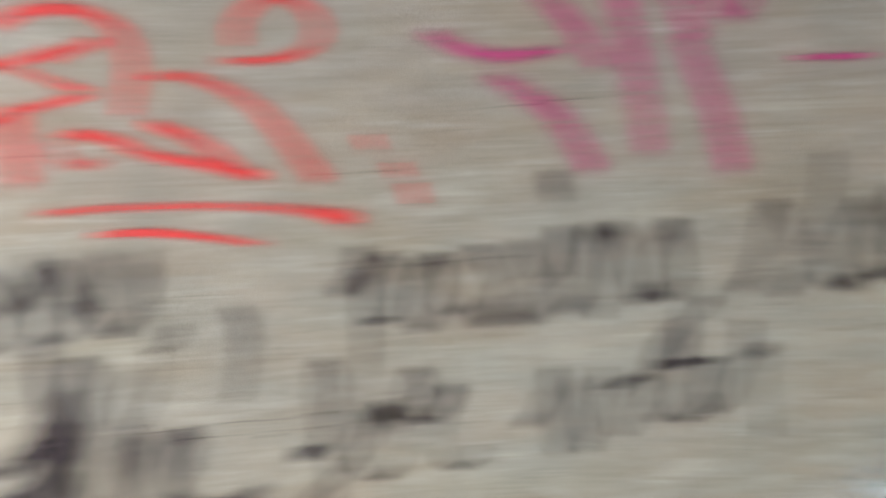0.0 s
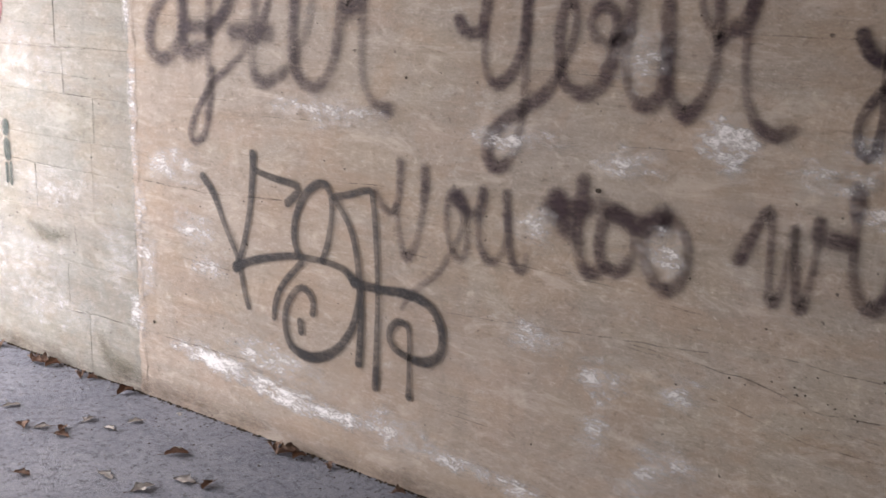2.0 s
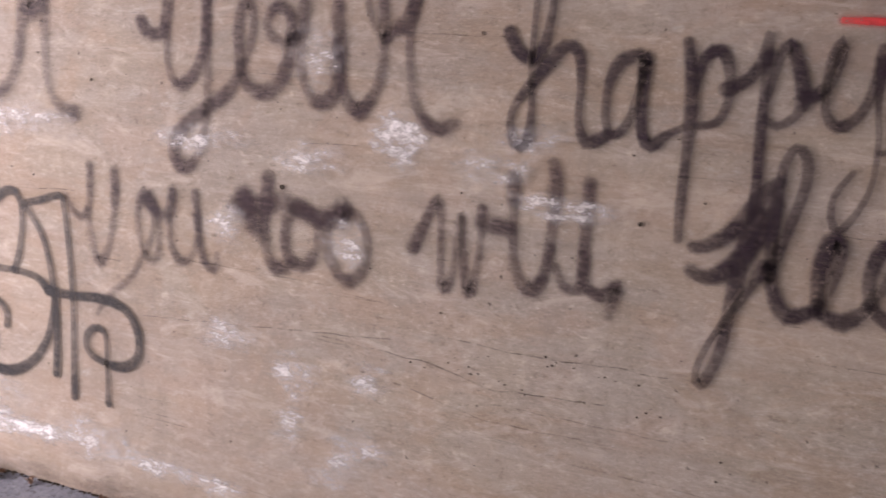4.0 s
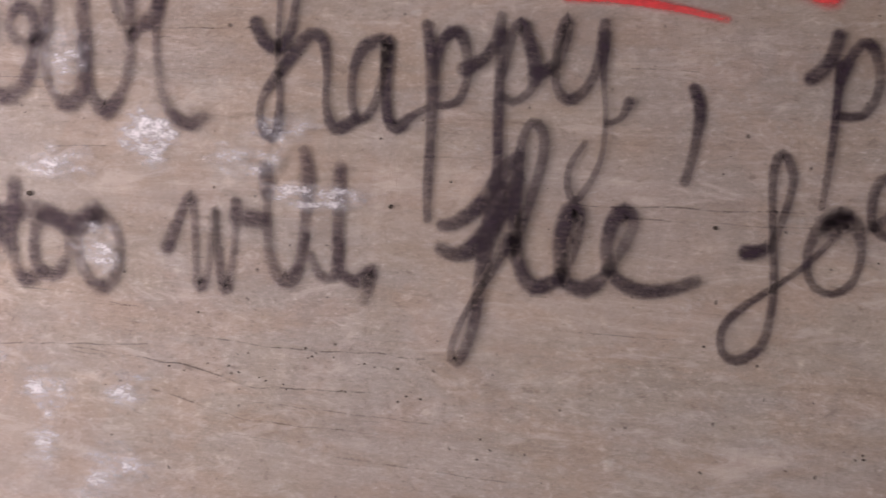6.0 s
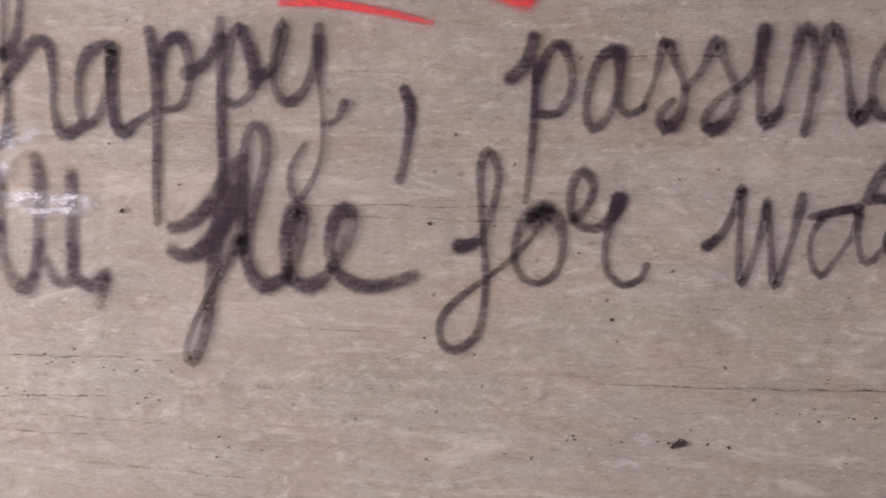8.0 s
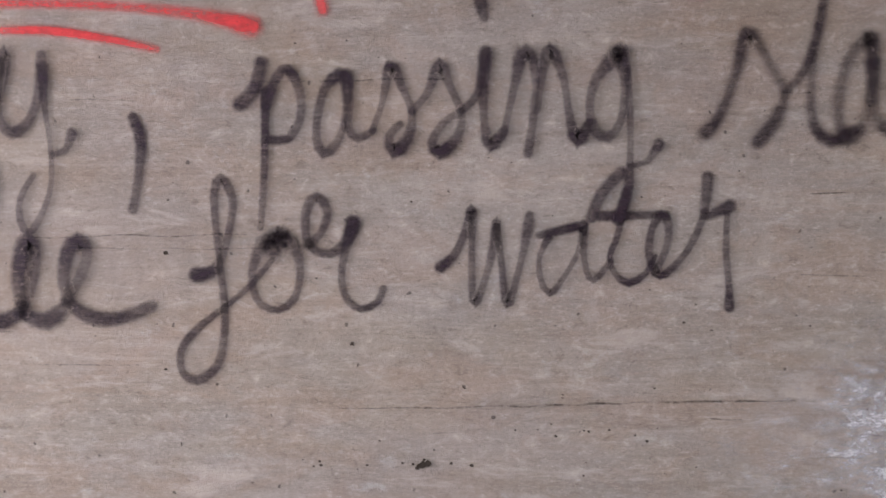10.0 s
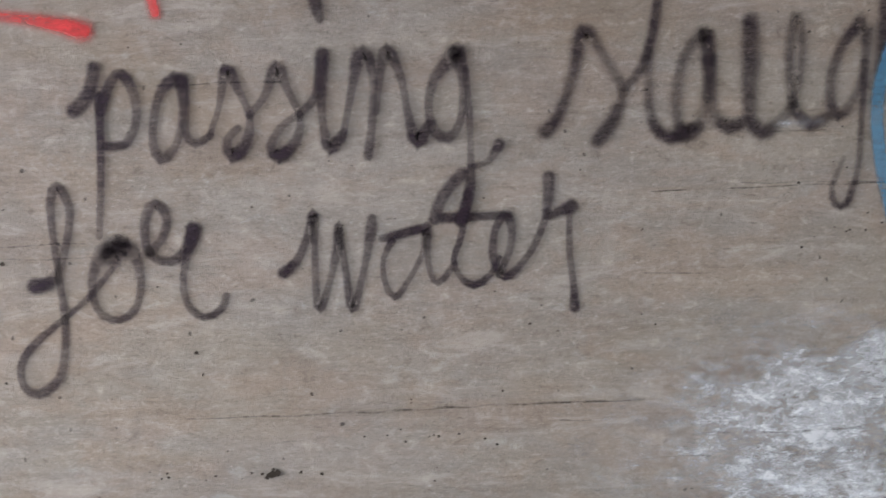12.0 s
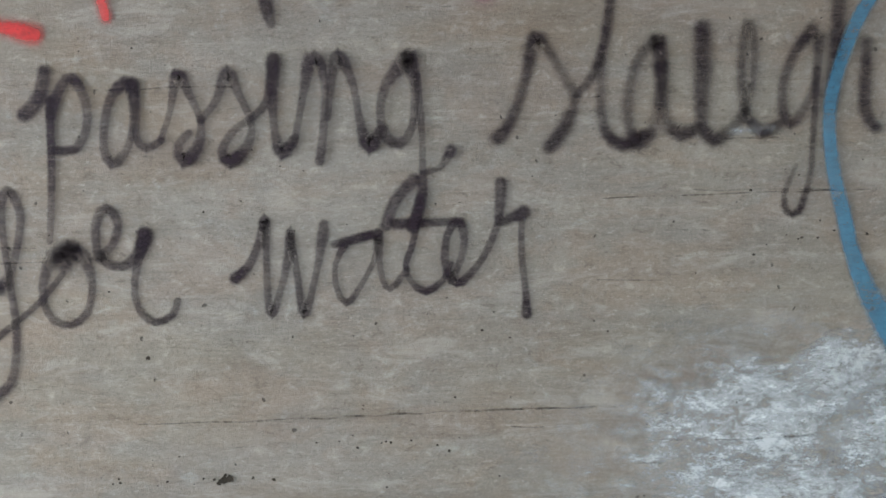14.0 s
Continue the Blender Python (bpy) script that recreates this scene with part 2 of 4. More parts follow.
BLUE = spray("teal_blue_spray_paint", (0.030, 0.135, 0.185), 0.25, 0.86, ragged=0.5, thin=0.7, mist=0.4)
LIGHT_BLUE = spray("light_blue_spray_paint", (0.085, 0.235, 0.36), 0.55, 0.95, ragged=0.35, thin=0.9, wear=0.8, mist=0.1)
GREEN = spray("dark_green_spray_paint", (0.025, 0.045, 0.04), 0.7, 0.95, ragged=0.3, thin=0.9, mist=0.1)


def lime(name, least, most):
    """Whitish salts on the concrete: a torn film with crisp flakes, broken along the grain and thin towards the rim of the patch."""
    k = Mat(name, 0.95)
    u, v = k.uv()
    r2 = k.math("ADD", k.math("MULTIPLY", u, u), k.math("MULTIPLY", v, v))
    n = k.noise((3, 3, 6.5), 3.4, 12, 0.72, distort=0.2)
    level = k.math("SUBTRACT", n, k.math("ADD", least, k.math("MULTIPLY", r2, 0.26)))
    torn = k.noise((1, 1, 1.7), 38, 8, 0.78, (3, 1, 8), 0.4)
    fine = k.noise((1, 1, 1.6), 120, 5, 0.75, (1, 4, 2))
    edge = k.math("ADD", level, k.math("MULTIPLY", k.math("SUBTRACT", torn, 0.5), 0.6))
    edge = k.math("ADD", edge, k.math("MULTIPLY", k.math("SUBTRACT", fine, 0.5), 0.25))
    flakes = k.ramp(edge, 0.0, 0.21, 0.0, 1.0)
    film = k.math("MULTIPLY", k.ramp(level, -0.14, 0.16, 0.0, 0.62), k.ramp(torn, 0.34, 0.56, 0.5, 1.0))
    k.put(k.b.inputs["Alpha"], k.math("MULTIPLY", k.math("MAXIMUM", flakes, film), most, True))
    k.color(k.mix(k.ramp(edge, -0.05, 0.12), (0.53, 0.515, 0.51), (0.81, 0.79, 0.785)))
    k.bump(torn, 0.004, 0.6)
    return k.m


LIME = lime("lime_bloom", 0.425, 0.74)
FAINT_LIME = lime("faint_lime_bloom", 0.43, 0.42)
RICH_LIME = lime("thick_lime_bloom", 0.35, 0.92)
DAMP = spray("damp_brown_stain", (0.105, 0.068, 0.05), 0.05, 0.42, 0.9, 1.1, thin=0.5, wear=0.4, mist=0.16)
OLIVE = spray("olive_stain", (0.10, 0.095, 0.06), 0.05, 0.55, 0.9, 1.2, thin=0.5, wear=0.4, mist=0.2)
HAIR = spray("fine_crack_line", (0.085, 0.062, 0.048), 0.1, 0.5, 0.95, 1.3, True, thin=0.7, mist=0.15)
CRACK = spray("crack_dark_line", (0.060, 0.042, 0.032), 0.1, 0.78, 0.95, 1.3, True, thin=0.7, mist=0.2)


def plain(name, a, b, scale, rough=0.9):
    k = Mat(name, rough)
    n = k.noise((1, 1, 1), scale, 6, 0.7)
    k.color(k.mix(k.random(), k.mix(n, a, b), k.mix(n, tuple(v * 0.7 for v in a), tuple(v * 0.85 for v in b))))
    k.bump(n, 0.003, 0.6)
    return k.m


BROWN_LEAF = plain("dry_brown_leaf", (0.17, 0.10, 0.075), (0.40, 0.27, 0.20), 60, 0.8)
PALE_LEAF = plain("pale_dry_leaf", (0.44, 0.40, 0.38), (0.70, 0.66, 0.63), 60, 0.8)
STEM = plain("dry_leaf_stem", (0.08, 0.05, 0.03), (0.16, 0.1, 0.06), 90, 0.8)
DIRT_AND_PIT = plain("dark_dirt_and_pit", (0.025, 0.02, 0.016), (0.09, 0.065, 0.045), 120)
GRIT = plain("grey_grit", (0.10, 0.10, 0.105), (0.30, 0.29, 0.28), 90)


# ---- helpers for meshes ----
def mesh_of(name, bm, material):
    data = bpy.data.meshes.new(name)
    bm.to_mesh(data)
    bm.free()
    data.materials.append(material)
    return data


def thing(name, bm, material, label="", category="", kind="", group=""):
    return tagged(new(name, mesh_of(name, bm, material)), label, category, group, kind)


def part(name, bm, material, parent, label=""):
    ob = new(name, mesh_of(name, bm, material))
    ob.parent = parent
    return tagged(ob, label)


def box(bm, x0, x1, y0, y1, z0, z1):
    v = [bm.verts.new((x, y, z)) for x in (x0, x1) for y in (y0, y1) for z in (z0, z1)]
    for q in ((0, 1, 3, 2), (4, 6, 7, 5), (0, 4, 5, 1), (2, 3, 7, 6), (0, 2, 6, 4), (1, 5, 7, 3)):
        bm.faces.new([v[i] for i in q])


# ---- the large structure ----
SEAM = -4.01                       # the upright joint between two casts of the wall


def board_wall():
    """The cast wall, course upon course as its form boards left it, each a hair proud or shy of the next."""
    rng = random.Random(4)
    bm = bmesh.new()
    z = -0.3
    while z < CEIL + 0.2:
        h = rng.choice((0.095, 0.12, 0.14, 0.15, 0.19))
        d, steps = rng.uniform(-0.0004, 0.0004), 70
        lower, upper = [], []
        for i in range(steps + 1):
            px = SEAM + 0.02 + (MOUTH_E - SEAM - 0.02) * i / steps
            wob = noise.noise((px * 1.3, z * 7, 0)) * 0.0005
            lower.append(bm.verts.new((px, d + wob, z)))
            upper.append(bm.verts.new((px, d + wob + rng.uniform(-0.0002, 0.0002), z + h)))
        for i in range(steps):
            bm.faces.new((lower[i], lower[i + 1], upper[i + 1], upper[i]))
        z += h
    box(bm, SEAM, MOUTH_E, 0.004, 0.4, -0.3, CEIL + 0.2)
    bmesh.ops.recalc_face_normals(bm, faces=bm.faces)
    return thing("wall_north", bm, CONCRETE, "tan board-marked concrete wall covered in sprayed writing", "wall", "structure")


WALL = board_wall()


def plain_structure():
    bm = bmesh.new()
    bmesh.ops.create_grid(bm, x_segments=2, y_segments=2, size=400)
    thing("ground", bm, ASPHALT, "worn grey asphalt path with scattered dry leaves", "ground", "structure")
    bm = bmesh.new()
    # Soffit out of view; its height and grey are set to darken the wall's top.
    box(bm, MOUTH_W - 0.2, MOUTH_E + 0.2, NEAR_Y - 0.6, 0.6, CEIL, CEIL + 0.5)
    box(bm, MOUTH_W - 0.2, MOUTH_E + 0.2, NEAR_Y - 0.6, NEAR_Y - 0.25, 2.3, CEIL)      # an unseen edge beam, added to keep sky light off the upper wall
    thing("ceiling", bm, SOFFIT, "plain grey concrete soffit, added out of view to shade the wall's top", "ceiling", "structure")


plain_structure()


def end_wall():
    """The older end of the wall, of weathered panels of which only some joints show."""
    bm = bmesh.new()
    box(bm, MOUTH_W, SEAM, 0.0022, 0.4, -0.3, CEIL + 0.2)
    ob = thing("wall_north_end", bm, PANELS, "pale weathered concrete end of the wall, stained and chipped", "wall", "structure")
    bm = bmesh.new()
    prof = [(-0.034, 0.0025), (-0.014, -0.0006), (0.012, -0.0010), (0.034, 0.002)]
    rings = []
    rng = random.Random(9)
    for i in range(90):
        z = CEIL * i / 89
        rings.append([bm.verts.new((SEAM + px + rng.uniform(-0.012, 0.012), py + rng.uniform(-0.001, 0.001), z)) for px, py in prof])
    for a, b in zip(rings, rings[1:]):
        for i in range(3):
            bm.faces.new((a[i], a[i + 1], b[i + 1], b[i]))
    part("joint_filler", bm, CONCRETE, ob, "rough uneven filler in the upright joint")
    return ob


ENDWALL = end_wall()


# ---- sprayed writing: each letter is drawn as strokes of (x, z, breadth) in centimetres from the word's corner ----
SPREAD = {"black_spray_paint": 1.64, "thin_black_spray_paint": 1.75, "faded_black_spray_paint": 1.78, "dark_grey_spray_paint": 1.5, "red_spray_paint": 1.8, "teal_blue_spray_paint": 1.8, "blurred_black_spray_paint": 1.95, "pink_spray_paint": 1.7}


def glide(points, i, u):
    """A point between control points i and i + 1 of a stroke, on a smooth curve."""
    p0, p1, p2, p3 = (points[max(0, min(len(points) - 1, i + k))] for k in (-1, 0, 1, 2))
    return 0.5 * ((2 * p1) + (p2 - p0) * u + (2 * p0 - 5 * p1 + 4 * p2 - p3) * u * u + (3 * p1 - p0 - 3 * p2 + p3) * u ** 3)


def ribbon(bm, stroke, y, spread):
    """A stroke of paint as a ribbon just off the wall, with its ends run out by half its breadth."""
    pts = [Vector((x / 100, z / 100, w / 100)) for x, z, w in stroke]
    path = []
    for i in range(len(pts) - 1):
        n = max(2, min(9, int((pts[i + 1].xy - pts[i].xy).length / 0.016)))
        path += [glide(pts, i, k / n) for k in range(n)]
    path.append(pts[-1])
    start, end = (path[0].xy - path[1].xy).normalized(), (path[-1].xy - path[-2].xy).normalized()
    half0, half1 = path[0].z * spread / 2, path[-1].z * spread / 2
    rows = [(path[0].xy + start * half0 * k, path[0].z, k) for k in (1.0, 0.5)]
    rows += [(p.xy, p.z, 0.0) for p in path]
    rows += [(path[-1].xy + end * half1 * k, path[-1].z, k) for k in (0.5, 1.0)]
    uv = bm.loops.layers.uv.verify()
    dens = bm.loops.layers.uv.get("density") or bm.loops.layers.uv.new("density")
    slim, fat = min(w for c, w, cap in rows), max(w for c, w, cap in rows)
    prev = None
    for i, (c, w, cap) in enumerate(rows):
        a, b = rows[max(0, i - 1)][0], rows[min(len(rows) - 1, i + 1)][0]
        d = (b - a).normalized()
        side = Vector((-d.y, d.x)) * max(w, 0.004) * spread / 2
        load = (w - slim) / (fat - slim) if fat > slim * 1.15 else 0.8
        row = [(bm.verts.new((c.x + side.x * v, y, c.y + side.y * v)), cap, v, load) for v in (1.0, 0.0, -1.0)]
        if prev:
            for k in (0, 1):
                quad = (prev[k], row[k], row[k + 1], prev[k + 1])
                face = bm.faces.new([q[0] for q in quad])
                for loop, q in zip(face.loops, quad):
                    loop[uv].uv = (q[1], q[2])
                    loop[dens].uv = (q[3], 0)
        prev = row


WRITING = {}


def word(name, material, x, z, rank, label, category):
    ob = tagged(new(name), label, category, "sprayed words" if category == "sprayed word" else "")
    ob.empty_display_size = 0.1
    ob.location = (x, -0.0031 - 0.0012 * rank, z)
    WRITING[name] = [ob, material, 0]
    return name


def letter(of, name, *strokes):
    ob, material, count = WRITING[of]
    if name in ("dot_stroke", "speck_stroke", "dash_stroke") and len(strokes) > 1:
        for s in strokes:
            letter(of, name, s)
        return
    bm = bmesh.new()
    for s in strokes:
        ribbon(bm, s, -0.00012 * WRITING[of][2], SPREAD.get(material.name, 1.5))
        WRITING[of][2] += 1
    part(name, bm, material, ob)



w = word("after_lettering", FAINT, -3.889, 1.100, 0, "handwritten word after in thin black spray paint", "sprayed word")
letter(w, "letter_a", ((18.6, 54.8, 5.8), (10.3, 54.5, 5.9), (1.4, 44.3, 6), (0, 33.3, 6.1), (7.8, 29.9, 6), (15.8, 35.4, 5.9), (19.3, 45.3, 5.8), (18.6, 54.8, 5.8)), ((18.9, 53.8, 5.3), (19.2, 41, 5.3), (21.3, 33, 6.9), (27.9, 34.5, 6.8), (34.3, 37.7, 4.1)), ((19.9, 42.1, 5.8), (32.9, 42.9, 5.2)))
letter(w, "letter_f", ((51, 57.5, 3.4), (43.9, 49.7, 5), (35.4, 42.4, 6.2)), ((33.5, 42.9, 4.6), (42.4, 49.6, 4.5), (43.4, 55.8, 4.5), (38.8, 59.1, 4.5), (34.7, 54.4, 4.6), (33.4, 39.8, 3.6), (33.1, 22.8, 3.7), (31.6, 10.9, 3.7)), ((34.6, 27.5, 3.3), (33.6, 14.9, 3.3), (30.1, 4, 3.4), (24.9, 0, 3.4), (22, 2.7, 3.4), (25.6, 11, 3.4), (34.6, 22.3, 3.3), (46.9, 30.9, 3.2), (55.7, 39.1, 2.9)))
letter(w, "letter_t", ((59, 60.4, 4.8), (58, 47.3, 4.9), (56.4, 33, 4.4), (58.7, 26.1, 5.4), (63.7, 25.1, 5.4), (71.8, 29.2, 4.3)), ((61.3, 59.9, 3.8), (65, 53.7, 3.8), (62.7, 47.6, 3.9), (58.8, 39.3, 2.9)), ((46.8, 41.6, 7), (64.7, 42.1, 6.7)))
letter(w, "letter_e", ((71.8, 28.6, 3.8), (77.5, 33.6, 3.8), (84.4, 46.8, 3.7), (85.7, 56.5, 3.6), (81.9, 59.2, 5), (78, 54.2, 5.1), (76.9, 40.5, 5.2), (77.5, 31.6, 5.2), (81.7, 26, 4.7), (88.6, 25.6, 4.6), (95.2, 33, 4.5), (98.3, 45.7, 4.5), (99.2, 57, 3.5)))
letter(w, "letter_r", ((99.6, 64.5, 5.7), (100.2, 57.1, 5.7), (102.1, 51.5, 7), (106.2, 53.2, 7), (109.1, 58.4, 6)), ((109.1, 60.8, 3.9), (108.8, 50, 3.9), (108.5, 36.9, 3.1), (109.6, 27.5, 3.1), (113.5, 22.2, 3.9), (119.8, 20.3, 5.2)))

w = word("your_lettering", WORN, -2.409, 1.166, 0, "handwritten word your in faded black spray paint", "sprayed word")
letter(w, "letter_y", ((0, 43.4, 4.2), (2.3, 40.2, 4.2), (6.6, 39.6, 4.1), (9, 41.7, 4.1), (10.3, 47.6, 4.1), (11.3, 53.9, 3.7)), ((10.2, 42.7, 2.6), (9.9, 34.3, 2.6), (11.2, 27.7, 2.6), (14.9, 25, 4.1), (19.8, 28.4, 3.7), (23.3, 35.3, 3.6), (24.7, 43.5, 3.6), (25.1, 55.1, 3.9)), ((24.9, 50, 2.8), (24.9, 35.4, 2.9), (25, 25.6, 2.9), (23.8, 13.8, 2.9), (21.4, 5, 3), (16.5, 0, 4.6), (12.4, 2, 4.6), (12.1, 6.9, 4.6), (14.7, 11.8, 4.5), (24.5, 18.9, 4.4), (32.1, 23.8, 4.3), (36.4, 29.9, 2.8)))
letter(w, "letter_o", ((36.4, 29.9, 2.8), (40.5, 38.2, 2.7), (41.7, 46.1, 2.7), (39.5, 50.4, 3.7), (37, 47.4, 3.8), (36.3, 39.5, 3.8), (36.9, 31.5, 3.8), (39.6, 26.1, 3.8), (45.4, 24.6, 4.8), (50.6, 28, 4.7), (53.6, 34.5, 4.7), (55.2, 40.8, 3)), ((53.2, 39.1, 3), (48.6, 40.3, 3), (46.4, 44.9, 3), (49.7, 49.3, 3.6), (53.9, 47.6, 3.6), (55, 43.1, 3.6), (53.6, 39.1, 3.6), (57.9, 42.2, 2.9)))
letter(w, "letter_u", ((58.9, 50.1, 4.2), (58.4, 44.8, 4.2), (57.9, 37.9, 2.9), (58.3, 31.8, 3), (60.1, 25.8, 3), (64.4, 22.8, 4.9), (69.2, 25.9, 4.8), (70.3, 32.8, 4.8), (70.5, 40.4, 4.7), (69.9, 50, 4.4)), ((70.2, 40.3, 3.5), (70.7, 31.4, 3.5), (72.7, 25.5, 3.5), (77.2, 21.1, 5), (82.3, 27.2, 3.4), (84.2, 32.6, 3.4), (84.9, 41.4, 2.7)))
letter(w, "letter_r", ((85, 40, 2.4), (81.9, 45.6, 2.4), (79.7, 51.2, 2.4), (80.2, 57, 3.6), (83.4, 55.7, 3.6), (84.7, 50, 3.6), (84.9, 41.4, 3.6), (87, 43.7, 3.9), (89.9, 44.9, 4.4), (92.6, 47.9, 4.4), (94.2, 52, 3.8)), ((93.9, 51.9, 3.5), (92.8, 43.4, 2.6), (93, 34.8, 2.4), (94.3, 26.3, 2.7), (98, 20.1, 3.6), (102.7, 18.2, 4.1), (106.6, 20.4, 3.2)))

w = word("you_lettering", FAINT, -2.741, 0.650, 0, "handwritten word you in thin blotchy black spray paint", "sprayed word")
letter(w, "letter_y", ((0, 38, 2.6), (3.9, 32.9, 3), (7.7, 32, 3), (10.4, 37.7, 3), (10.6, 48.9, 3.4)), ((9.3, 33.7, 2.6), (11.3, 22.7, 2.6), (13.9, 17.4, 3.9), (17.8, 22.9, 2.8), (20.3, 33.6, 2.9), (21.1, 42.1, 4.1), (20.8, 47.5, 3.7)))
letter(w, "letter_o", ((12.2, 0, 1.8), (17.3, 6.5, 2.4), (26.5, 14.1, 2.5), (31.8, 21.7, 2.5), (36.5, 30.8, 2.4), (36.5, 39, 3.6), (33, 42, 4.4), (30.3, 37.1, 2.8), (30.8, 28, 2.4), (34.1, 21.2, 2.9), (37.5, 21.8, 2.8), (38.8, 29.4, 2.2), (38.1, 34.7, 2)), ((34.2, 39.5, 5.2), (38.9, 35.8, 4.4), (44.2, 38.4, 3.9), (44.3, 44.3, 3.5)))
letter(w, "letter_u", ((44.1, 43.7, 3.1), (42.9, 35.5, 2.8), (43.4, 26.6, 2.8), (47.4, 21.9, 3.5), (51.5, 24.5, 2.3), (53.8, 32, 2.7), (53, 43.8, 3.4)), ((53.4, 37.3, 3.4), (54.3, 30.4, 2.7), (56.1, 23.2, 3.1), (59.8, 20.7, 2.7), (60.9, 26.2, 1.9)))

w = word("too_lettering", WORN, -2.055, 0.889, 0, "handwritten word too in thick black spray paint", "sprayed word")
letter(w, "letter_t", ((0, 18, 6.2), (5.1, 18.4, 6.1), (18.2, 20.9, 5.2)), ((11.1, 27.4, 4.6), (10.4, 19.3, 4.6), (9.9, 10.8, 3.6), (11.1, 4.2, 3.6), (14.2, 0.6, 4.3), (20.6, 3.5, 3.2)), ((2.5, 21.1, 6.5), (5.5, 12.6, 5.8), (9.6, 9.9, 4.3)))
letter(w, "letter_o", ((22.3, 20.3, 4.5), (18.1, 15.6, 3.8), (17.5, 7.1, 3.9), (20.7, 2.7, 3.9), (25.2, 3.3, 4.2), (28.4, 9.2, 3.1), (28.1, 15.7, 3.1), (24.2, 19.1, 3.1), (20.2, 19.3, 3.1)), ((22.4, 19.3, 5.8), (29.4, 17.2, 5.7), (36.3, 19, 6.3)))
letter(w, "letter_o", ((37.3, 21.3, 5.6), (32.5, 16.5, 3.7), (32, 8.2, 3.4), (35.2, 2.3, 3.7), (39.8, 0, 4.3), (44.2, 5, 3.3), (45.2, 12.3, 2.9), (42.7, 18.3, 3.2), (38.2, 20.3, 3.9)))

w = word("will_lettering", WORN, -1.456, 0.906, 0, "handwritten word will in black spray paint, flaking in places", "sprayed word")
letter(w, "letter_w", ((0, 11.1, 4.3), (3.2, 17.5, 3.3), (7.3, 25.3, 2.9), (8.5, 17.7, 2.3), (8.8, 6.9, 2.3), (9.8, 0.4, 3.6), (12.6, 5.5, 2.3), (14.4, 17.9, 3.2), (14.7, 22.2, 2.2), (15.4, 11.8, 2.3), (17.5, 0.1, 3.6), (19.7, 7.4, 2.3), (20.8, 18.2, 2.2), (20.6, 23.9, 3.2)), ((21, 20.4, 5.1), (28.3, 19.6, 4.7)))
letter(w, "letter_i", ((29.4, 33, 4.4), (29.7, 28.1, 4.4)), ((29.8, 26.8, 2.8), (30, 18.5, 2.5), (30.5, 11, 2.8), (32.7, 5.3, 3.5), (36.2, 3.7, 4.7), (39.9, 9.1, 2.8), (41, 15.9, 2.2)))
letter(w, "letter_l", ((40.5, 38.2, 3.1), (41.6, 32.3, 4), (41.1, 23.4, 3.4), (40.2, 14.4, 3.1), (38.7, 6.8, 2.8)))
letter(w, "letter_l", ((42.5, 10.8, 2.2), (44.9, 6.1, 2.8), (48.9, 5.4, 2.8), (50, 13.3, 3.1), (50.2, 22.2, 3.4), (50.5, 33.6, 3.9)), ((50.4, 14.9, 3.4), (50.7, 7.4, 3.1), (55.3, 4.7, 3.7), (59.6, 8.2, 3.4), (57.4, 0, 2.8)))

w = word("happy_lettering", BLACK, -1.189, 1.126, 1, "handwritten word happy with long looped tails, black spray paint", "sprayed word")
letter(w, "letter_h", ((0, 48.8, 3.7), (2.3, 44.5, 3.7), (6.5, 42.3, 3.7), (9.8, 46.6, 3), (11.5, 55.2, 2.1), (11.9, 62.2, 2.1), (10.1, 66.2, 2.1), (7.7, 62.3, 2.1), (7, 55.2, 1.7), (6.4, 40.9, 1.7), (6.9, 29.2, 2.1), (5.9, 20.7, 3.4), (2.6, 20.4, 3.1), (1.1, 26.3, 2.2), (2.9, 31.4, 2.5), (8.7, 38.7, 3.3), (15.1, 45.9, 3.6), (19, 44.4, 3), (20, 36.6, 2.1), (19.9, 27.9, 2.1), (22.1, 22.2, 3.3), (27.4, 24.3, 3.3)))
letter(w, "letter_a", ((34.8, 44.8, 3.2), (30.1, 43, 3.5), (27.2, 36.6, 2.4), (27.1, 28, 2.4), (29.1, 24.6, 2.4), (32.9, 28.1, 2.4), (35.2, 36.6, 2.1), (36.5, 44.4, 3.5), (36, 33.8, 2.9), (36.7, 25.3, 3), (39.1, 22.7, 3.5), (43.1, 25.9, 2.3), (47.3, 28, 1.7)))
letter(w, "letter_p", ((46.6, 48.5, 2.6), (48.1, 40.9, 3.5), (48.5, 29.7, 3.2), (48.1, 19.8, 2.6), (47.6, 8.4, 2.7), (47.6, 0, 2.1)), ((48.8, 36.7, 2), (51, 45, 2.9), (54.7, 46.7, 3.4), (57.1, 42.2, 2.8), (57.4, 35.3, 2.3), (54.8, 29.7, 2.3), (50.3, 28.6, 2)))
letter(w, "letter_p", ((56.7, 37.8, 4), (61.3, 40.2, 3.1), (64.9, 45, 3.4), (65.7, 50.7, 2.5)), ((65.8, 46.3, 2.5), (65.7, 39.5, 2.5), (65.5, 27.1, 2.8), (65.6, 14.5, 2.6), (64.8, 8.2, 2.3)), ((66.4, 36.7, 2), (68.5, 45.6, 2.5), (70.6, 49, 3.1), (72.8, 44.3, 3.3), (74.6, 37, 3.6), (72.9, 32.3, 2.2), (69.1, 29.9, 2.3), (66.6, 31.2, 2)))
